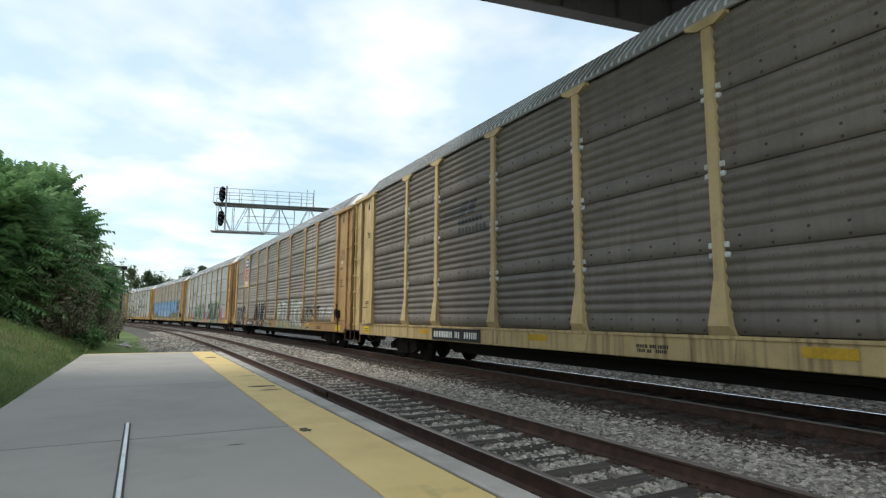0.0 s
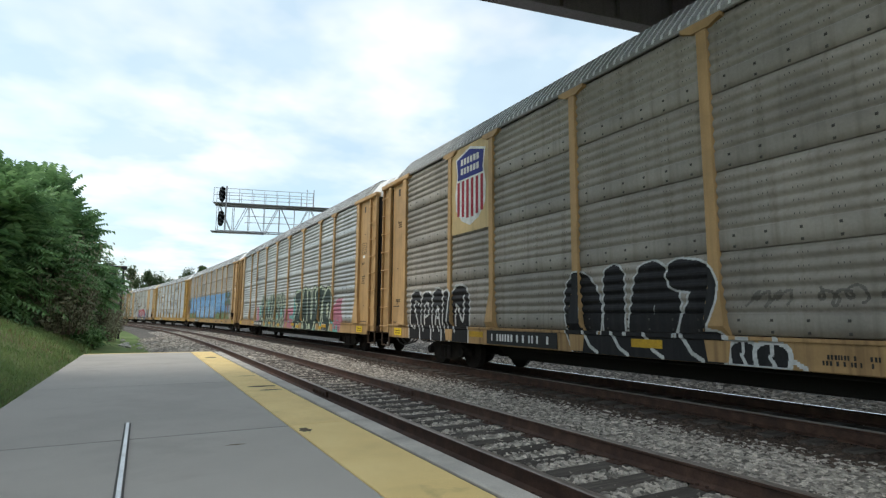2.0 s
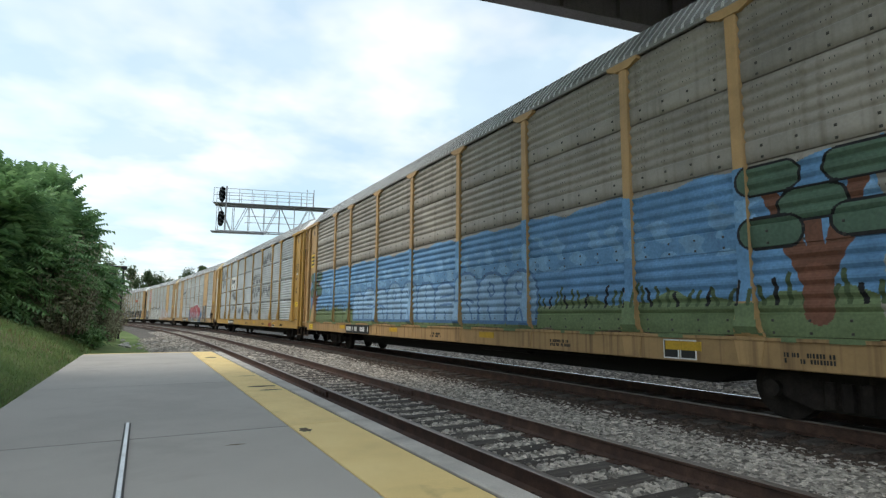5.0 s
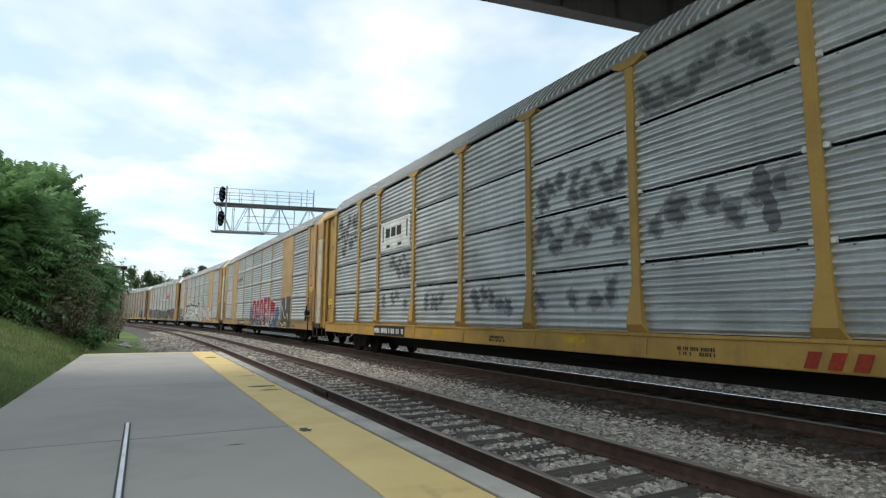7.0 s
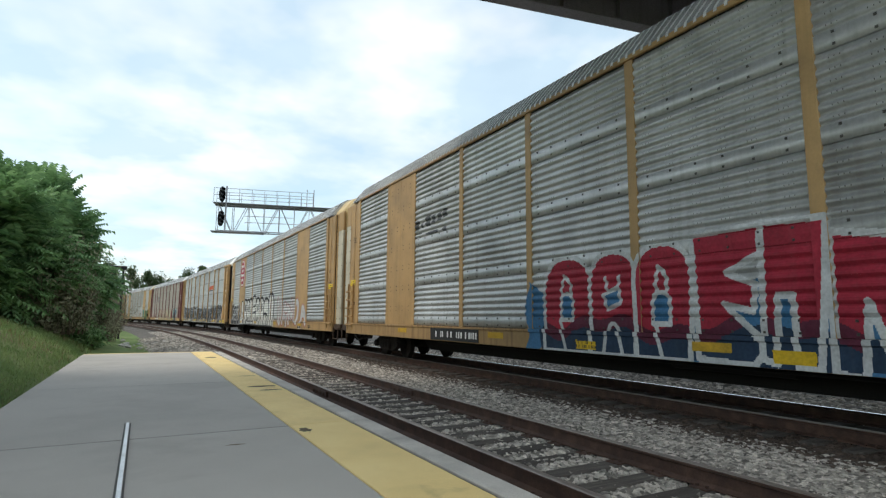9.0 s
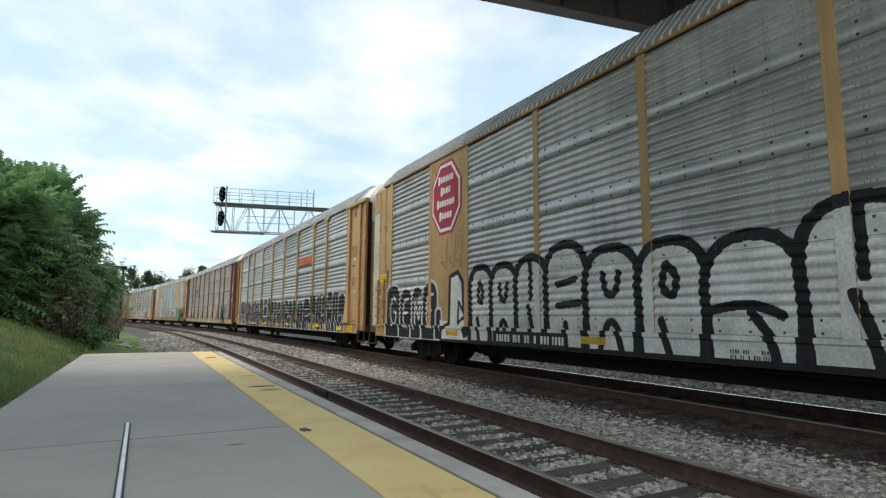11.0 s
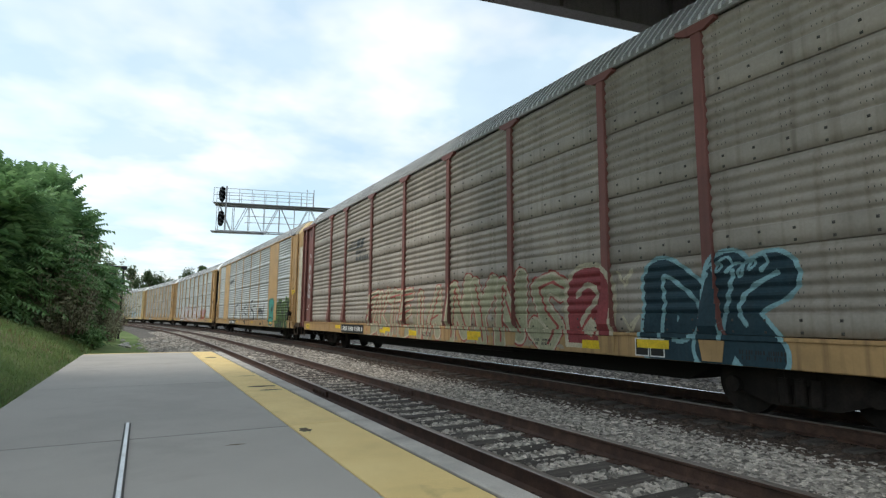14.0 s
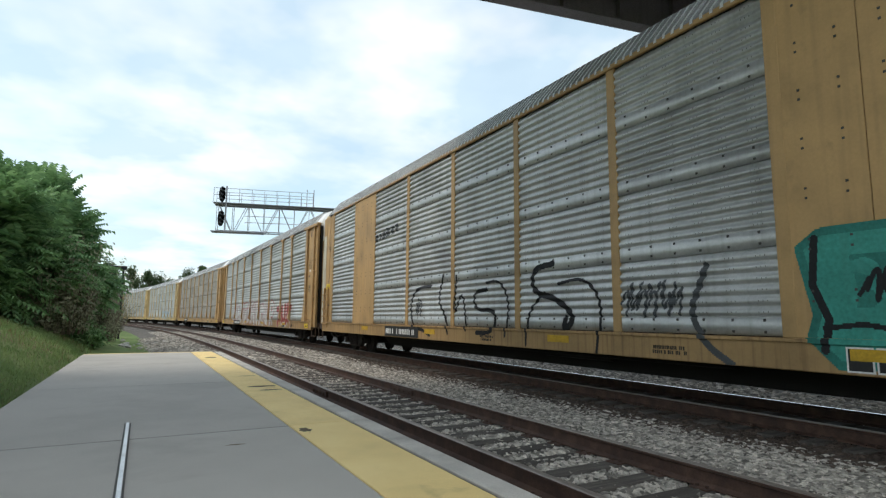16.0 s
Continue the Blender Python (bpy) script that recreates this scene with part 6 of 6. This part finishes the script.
    for u0 in (-11.65, 9.75):
        for (x, y) in ((0, 0.55), (-0.4, 0.75), (0.45, 0.8), (0.0, 1.0), (-0.5, 1.25), (0.55, 1.3)):
            a.stroke([(u0, 1.35), (u0 + x * 0.5, 1.5 + y * 0.5), (u0 + x, 1.45 + y)], 0.10, (0.16, 0.075, 0.05))
        for (x, y) in ((0, 0.95), (-0.5, 0.65), (0.6, 0.7), (-0.5, 1.35), (0.55, 1.35)):
            a.stroke([(u0 + x - 0.2, 1.55 + y), (u0 + x + 0.2, 1.55 + y)], 0.215, INK)
            a.stroke([(u0 + x - 0.2, 1.55 + y), (u0 + x + 0.2, 1.55 + y)], 0.18, (0.085, 0.14, 0.10))
        a.stroke([(u0, 1.2), (u0, 1.6)], 0.17, (0.20, 0.09, 0.06))
    a.bubbles([-6.5 + 1.1 * k for k in range(11)], 1.0, 2.2, (0.24, 0.38, 0.54), (0.09, 0.18, 0.33), 0.035, [0, 3, 1, 4, 2], lift=0.25)
    a.build(TRAIN[3], "sprayed scene of blue sky, grass and a tree")
    emblem(TRAIN[3], "sign", rect(0.62, 0.62), 12.3, 3.72, 1.476, PAINTS["lemon"], "yellow sign with dark bars")
    for v in (0.17, 0.0, -0.17):
        emblem(TRAIN[3], "sign_bar", rect(0.44, 0.09, 0, v), 12.3, 3.72, 1.483, MARK_BLACK)


    a = sheet(4)
    grey, pale = (0.15, 0.16, 0.17), (0.30, 0.315, 0.325)
    for u0, u1, z0, z1, n in ((-11.3, -9.2, 3.6, 5.0, 22), (-5.9, -4.45, 2.45, 2.95, 9), (-3.4, -2.3, 1.4, 1.65, 4), (-1.0, 0.6, 1.3, 1.7, 6), (1.55, 3.9, 3.35, 3.8, 10), (1.6, 3.95, 2.45, 2.9, 11), (4.4, 6.5, 4.5, 5.05, 12), (4.45, 6.6, 2.35, 2.85, 8), (-6.6, -4.6, 1.4, 1.8, 4), (1.7, 3.7, 1.4, 1.7, 4)):
        a.smear(u0, u1, z0, z1, n, grey, pale)
    a.stroke([(6.25, 3.0), (6.4, 2.3)], 0.09, grey, 0.03)
    a.build(TRAIN[4], "faded, half scrubbed dark graffiti")
    emblem(TRAIN[4], "board", rect(2.3, 0.95), 5.62, 3.76, 1.506, MARK_WHITE, "white board with black bars")
    for u, w, h in ((-0.95, 0.07, 0.55), (-0.55, 0.34, 0.3), (-0.1, 0.34, 0.3), (0.35, 0.34, 0.3), (0.95, 0.07, 0.55)):
        emblem(TRAIN[4], "board_bar", rect(w, h, u, 0.08), 5.62, 3.76, 1.513, MARK_BLACK)
    for u in (-0.5, 0.4):
        emblem(TRAIN[4], "board_bar", rect(0.28, 0.09, u, -0.36), 5.62, 3.76, 1.513, MARK_BLACK)
    for u in (-0.24, 0.02, 0.28):
        emblem(TRAIN[4], "sill_mark", rect(0.15, 0.20, u, 0, 0.07), -6.97, 0.63, 1.553, spray((0.30, 0.04, 0.02)), "dark red sill mark")


    a = sheet(5)
    blue = (0.05, 0.15, 0.28)
    a.field(-1.3, 6.3, 0.49, 1.75, blue, 0.25)
    a.field(-1.0, 5.6, 0.49, 0.95, NAVY, 0.15)
    a.bubbles([-0.90, 0.36, 1.38, 2.38], 0.50, 2.26, RED, PAPER, 0.045, [4, 2, 4], lift=0.06, foot=0.08)
    a.blob([(2.42, 2.3), (3.45, 2.33), (3.42, 1.95), (2.95, 1.72), (3.35, 1.55), (3.3, 1.2), (2.9, 1.3), (3.5, 0.75), (3.3, 0.5), (2.5, 0.55)], RED, PAPER, 0.045)
    a.blob([(3.45, 2.34), (4.25, 2.3), (4.2, 1.6), (4.1, 0.52), (3.85, 0.52), (3.8, 1.4), (3.62, 1.4), (3.6, 0.55), (3.42, 0.6)], RED, PAPER, 0.045)
    a.blob([(4.25, 2.12), (5.0, 2.0), (5.5, 1.9), (5.35, 0.5), (5.05, 0.5), (5.0, 1.3), (4.8, 0.7), (4.6, 1.3), (4.55, 0.45), (4.25, 0.5)], RED, PAPER, 0.045)
    for u, z in ((-0.27, 1.35), (1.86, 1.3)):
        a.blob(a.arch(u - 0.16, u + 0.16, z - 0.28, z + 0.2), blue, PAPER, 0.035)
    a.blob([(0.66, 1.5), (1.0, 1.62), (1.05, 1.35), (0.75, 1.25)], blue, PAPER, 0.035)
    a.recolour(RED, (0.10, 0.02, 0.04), 1.05)
    a.recolour((0.10, 0.02, 0.04), NAVY, 0.84)
    for u in (0.0, 3.55):
        a.field(u, u + 0.5, 0.56, 0.70, (0.62, 0.40, 0.02), 0.03)
    a.field(6.75, 8.8, 0.55, 2.12, (0.075, 0.06, 0.05), 0.06)
    a.field(8.3, 9.1, 0.5, 1.0, (0.06, 0.055, 0.05), 0.1)
    a.field(7.75, 7.97, 1.5, 2.12, MIST, 0.02)
    a.stroke(rounded([(6.8, 1.75), (7.15, 1.65), (7.6, 1.05), (7.95, 1.0), (8.3, 1.35), (8.32, 0.95)]), 0.04, PAPER)
    a.stroke(rounded([(6.8, 0.85), (7.3, 0.6), (8.1, 0.62)]), 0.03, PAPER)
    for k in range(6):
        a.field(-6.85 + k * 0.34, -6.62 + k * 0.34, 3.62 + 0.03 * k, 3.86 + 0.03 * k, SMOKE, 0.06)
    a.field(-6.8, -5.0, 3.42, 3.50, SMOKE, 0.04, 0.0, -0.3)
    a.build(TRAIN[5], "red graffiti letters outlined in white on navy")

    a = sheet(6)
    a.bubbles([-11.95, -10.90, -10.05, -9.36, -8.45], 0.47, 2.12, INK, PAPER, 0.045, "GENE", lift=0.14, foot=0.04, thin=0.9)
    a.blob(a.arch(-8.55, -8.2, 0.5, 1.35), INK, PAPER, 0.04)
    for k in range(3):
        a.tag(-9.95 + k * 0.2, -9.78 + k * 0.2, 1.45, 1.68, 2, PAPER, 0.014)
    white = (0.60, 0.60, 0.57)
    a.field(-8.2, 2.4, 0.50, 0.95, white, 0.1)
    a.blob([(-8.2, 0.5), (-6.5, 0.5), (-6.75, 0.85), (-7.05, 1.1), (-7.12, 2.0), (-7.35, 2.24), (-7.75, 2.15), (-7.8, 0.95), (-8.2, 0.8)], white, INK, 0.06)
    a.blob([(-7.35, 0.95), (-7.0, 1.15), (-7.3, 1.5)], white, INK, 0.04)
    a.blob([(-7.0, 0.62), (-6.7, 0.75), (-6.75, 0.95), (-7.1, 0.8)], INK, INK, 0.03)
    a.bubbles([-6.75, -5.85, -4.9, -3.9, -2.8, -1.6, -0.4, 0.9, 2.2], 0.50, 2.5, white, INK, 0.085, [4, 2, 0, 3, 2, 4, 1, 0], lift=0.3, foot=0.1)
    a.glyphs(3.2, 8.9, 0.6, 2.1, "UMNOA", PAPER, RED_LINE, 0.14, 0.05)
    a.tag(-12.2, -11.75, 1.9, 2.9, 3, SMOKE, 0.018)
    for u, h in ((-8.25, 0.9), (-7.8, 1.0), (-7.45, 0.9)):
        a.stroke([(u, 2.4 + 0.2 * h), (u + 0.25, 2.4), (u + 0.35, 2.5 + h * 0.7)], 0.045, (0.30, 0.20, 0.085), 0.02)
    a.build(TRAIN[6], "black and white bubble graffiti")
    def octagon(r):
        return [(r * 0.82 * math.cos((k + 0.5) * math.pi / 4), r * math.sin((k + 0.5) * math.pi / 4)) for k in range(8)]
    emblem(TRAIN[6], "emblem_border", octagon(1.08), 8.0, 4.30, 1.508, spray((0.36, 0.03, 0.055)), "red octagon emblem")
    emblem(TRAIN[6], "emblem_ring", octagon(1.0), 8.0, 4.30, 1.515, MARK_WHITE, "white ring of the emblem")
    emblem(TRAIN[6], "emblem_field", octagon(0.9), 8.0, 4.30, 1.522, spray((0.36, 0.03, 0.055)), "red field of the emblem")
    for v, w in ((0.5, 0.9), (0.18, 0.7), (-0.16, 1.1), (-0.5, 0.8)):
        n = int(w / 0.14)
        for k in range(n):
            tall = 0.24 if k == 0 else 0.16
            emblem(TRAIN[6], "emblem_bar", rect(0.10, tall, (k - (n - 1) / 2) * 0.14, v, 0.02), 8.0, 4.30, 1.529, MARK_WHITE)


    a = sheet(7)
    a.field(-11.45, 11.4, 0.49, 1.45, INK, 0.04)
    a.bubbles([-2.4, -1.55, -0.7, 0.1, 0.95, 1.8, 2.6, 3.45, 4.35, 5.45, 6.6], 0.49, 2.05, INK, PAPER, 0.03, [0, 1, 3, 2, 0, 4, 1, 2, 0, 3], lift=0.22)
    a.bubbles([-9.0, -8.4, -7.5, -6.95, -6.6, -5.9, -5.1, -4.5], 0.49, 2.15, INK, PAPER, 0.03, [4, 0, 2, 1, 4, 2, 0], lift=0.2)
    a.bubbles([-4.7, -3.55, -2.4], 0.49, 2.22, INK, PAPER, 0.038, [2, 0], lift=0.02)
    a.blob([(-3.45, 1.08), (-2.5, 1.12), (-2.5, 1.78), (-3.45, 1.72)], INK, PAPER, 0.035)
    a.blob([(-1.95 + 0.38 * math.cos(k * 0.35), 1.78 + 0.48 * math.sin(k * 0.35)) for k in range(18)], INK, PAPER, 0.035)
    a.bubbles([-11.38, -10.53, -9.72, -8.95], 0.49, 2.27, INK, PAPER, 0.04, [1, 0, 2], lift=0.06)
    a.bubbles([6.62, 7.55, 8.4, 9.15, 9.85, 10.6, 11.38], 0.49, 2.2, INK, PAPER, 0.03, [1, 0, 3, 2, 0, 1], lift=0.15)
    for k in range(24):
        u = -11.2 + k * 0.97 + a.rng.uniform(-.2, .2)
        a.stroke([(u, 0.92), (u + a.rng.uniform(-.05, .15), 0.5)], 0.026, PAPER)
    for u in (-10.85, -7.2, -3.65, 0.2, 3.9, 7.25, 10.6):
        a.field(u, u + 0.55, 0.58, 0.72, (0.74, 0.52, 0.02), 0.0)
    for k in range(3):
        a.tag(11.95 + k * 0.2, 12.2 + k * 0.2, 1.95, 2.15, 2, PAPER, 0.014)
    a.build(TRAIN[7], "black bubble graffiti with thin white outlines")
    for k in range(4):
        emblem(TRAIN[7], "logo_bar", [(-0.26, -0.17), (0.20, -0.17), (0.30, 0.17), (-0.16, 0.17)], -4.75 - k * 0.55, 3.80 + k * 0.01, 1.506, spray((0.62, 0.10, 0.025)), "slanted orange logo bar")
    emblem(TRAIN[7], "logo_line", rect(2.35, 0.07), -5.5, 3.55, 1.506, MARK_BLACK, "black line under the logo")


    a = sheet(8)
    a.field(-4.4, 1.0, 0.55, 1.4, (0.29, 0.27, 0.19), 0.15, 0, -0.4)
    a.glyphs(-4.45, 1.05, 0.5, 1.95, "ZKTEIA", (0.32, 0.31, 0.22), CREAM, 0.13, 0.05, inner=RED_LINE, lean=0.05, halo=RED_LINE, halo_r=0.03, ease=False, jitter=0.08)
    a.field(1.5, 5.9, 0.52, 1.7, (0.31, 0.27, 0.20), 0.15, 0, -0.3)
    a.glyphs(1.4, 5.9, 0.48, 2.0, "NYNS", (0.34, 0.33, 0.22), CREAM, 0.18, 0.05, inner=RED_LINE, halo=RED_LINE, halo_r=0.03, ease=False, jitter=0.05)
    a.blob(a.arch(5.9, 7.12, 0.62, 2.05, 0.1), (0.25, 0.05, 0.055), CREAM, 0.045)
    a.stroke(rounded([(6.2, 1.5), (6.5, 1.75), (6.8, 1.5), (6.45, 1.2), (6.25, 0.95), (6.75, 0.85)]), 0.05, CREAM)
    a.blob([(6.3, 0.9), (6.55, 1.15), (6.8, 0.95), (6.6, 0.75)], CREAM, RED_LINE, 0.02)
    for u, z in ((7.35, 1.75), (7.45, 1.0)):
        a.stroke([(u - 0.15, z + 0.12), (u, z - 0.12), (u + 0.17, z + 0.14), (u, z)], 0.025, CREAM)
    ice = (0.22, 0.38, 0.42)
    a.glyphs(7.85, 9.85, 0.44, 1.95, "DK", (0.02, 0.045, 0.06), ice, 0.30, 0.06, inner=ice, jitter=0.03)
    a.tag(8.7, 9.9, 1.65, 1.95, 4, ice, 0.02)
    for u in (-3.2, -0.9, 2.4, 6.35):
        a.field(u, u + 0.5, 0.58, 0.72, (0.66, 0.47, 0.02), 0.02)
    railway_mark(a, 3.30)
    for k in range(4):
        a.tag(-12.65 + 0.05 * k, -12.05, 1.9 + 0.42 * k, 2.35 + 0.42 * k, 3, PAPER, 0.02)
    a.build(TRAIN[8], "cream and red graffiti letters")

    a = sheet(9)
    a.stroke(rounded([(-2.6, 1.95), (-3.5, 1.95), (-3.95, 1.5), (-3.7, 0.75), (-3.2, 0.8), (-2.6, 0.62)]), 0.045, INK)
    a.stroke(rounded([(-1.9, 2.2), (-2.2, 1.5), (-1.8, 1.2), (-1.6, 0.7)]), 0.04, INK)
    a.stroke(rounded([(-1.2, 2.15), (-1.35, 1.0), (-0.9, 1.9), (-0.7, 0.8)]), 0.035, INK)
    a.stroke(rounded([(0.2, 1.75), (-0.4, 1.7), (-0.3, 1.25), (0.6, 1.3), (0.5, 0.75), (-0.2, 0.75)]), 0.045, INK)
    a.stroke(rounded([(0.2, 1.9), (0.7, 1.95), (1.1, 1.5), (0.95, 0.7)]), 0.03, INK)
    a.stroke(rounded([(2.55, 2.15), (1.9, 2.1), (1.9, 1.6), (2.6, 1.5), (3.2, 1.1), (2.8, 0.85), (2.9, 1.1)]), 0.06, INK)
    a.stroke(rounded([(2.3, 1.6), (1.75, 1.25), (1.7, 0.55)]), 0.03, INK)
    a.stroke(rounded([(2.7, 1.75), (3.4, 1.85), (3.85, 1.4), (3.7, 0.5)]), 0.03, INK)
    for u0 in (-3.6, 4.25, 4.6, 5.0):
        a.tag(u0, u0 + 0.5, 1.1, 1.7, 3, SMOKE, 0.022)
    a.stroke(rounded([(5.85, 1.85), (5.7, 1.5), (5.55, 1.2), (5.8, 0.75), (6.2, 0.5)]), 0.05, SMOKE)
    teal, deep = (0.05, 0.27, 0.22), (0.03, 0.17, 0.14)
    a.blob([(7.12, 1.95), (7.35, 2.12), (8.2, 2.14), (8.38, 1.9), (8.3, 1.2), (8.42, 0.9), (8.25, 0.62), (7.5, 0.58), (7.2, 0.9), (7.28, 1.15)], teal, deep, 0.05)
    a.stroke([(7.3, 2.05), (7.25, 1.5), (7.4, 1.1), (7.35, 0.75)], 0.045, INK)
    a.stroke([(7.35, 1.0), (7.75, 1.05), (8.3, 0.95)], 0.03, INK)
    a.field(7.72, 8.15, 1.25, 1.75, deep, 0.08, 0, -0.4)
    a.tag(7.7, 8.2, 1.3, 1.7, 4, INK, 0.025)
    lime = (0.17, 0.30, 0.07)
    a.glyphs(8.95, 11.55, 0.44, 2.02, "BKOY", (0.02, 0.03, 0.02), lime, 0.22, 0.05, inner=lime, jitter=0.04, halo=INK, halo_r=0.03)
    for k in range(6):
        a.field(-6.85 + k * 0.34, -6.62 + k * 0.34, 3.66 + 0.03 * k, 3.9 + 0.03 * k, SMOKE, 0.06)
    a.build(TRAIN[9], "thin black scrawls and teal graffiti")

    a = sheet(10)
    a.field(-7.5, 5.5, 0.6, 1.4, (0.42, 0.38, 0.36), 0.2, 0, -0.2)
    a.glyphs(-7.5, 5.6, 0.55, 2.1, "NASTEKOMUP", PAPER, RED_LINE, 0.18, 0.06)
    a.glyphs(6.2, 9.2, 0.55, 1.8, "ZUK", RED_LINE, PAPER, 0.18, 0.05)
    a.build(TRAIN[10], "white and red graffiti letters")
    a = sheet(12)
    a.glyphs(2.0, 9.0, 0.6, 1.8, "KUZPTI", (0.30, 0.42, 0.50), PAPER, 0.15, 0.05)
    a.build(TRAIN[12], "pale blue graffiti letters")


paint_cars()


def travelled(t):
    """How far the train has run: it slows down a little on the way."""
    return 15.118 * t + 0.0139 * t ** 2 - 0.0002 * t ** 3


def motions():
    """The train runs towards the viewer's end of the line."""
    for i, car in TRAIN.items():
        rows = []
        for k in range(33):
            t = k * 0.5
            s = START + CAR_L * i + CARS[i]["shift"] - travelled(t)
            (xa, ya, _), (xb, yb, _b) = line_at(s - 9.8), line_at(s + 9.8)
            rows.append((t, pose((xa + xb) / 2, (ya + yb) / 2, BODY_Z, 0, 0, math.degrees(math.atan2(-(xb - xa), yb - ya)))))
        walk(car, rows)


motions()
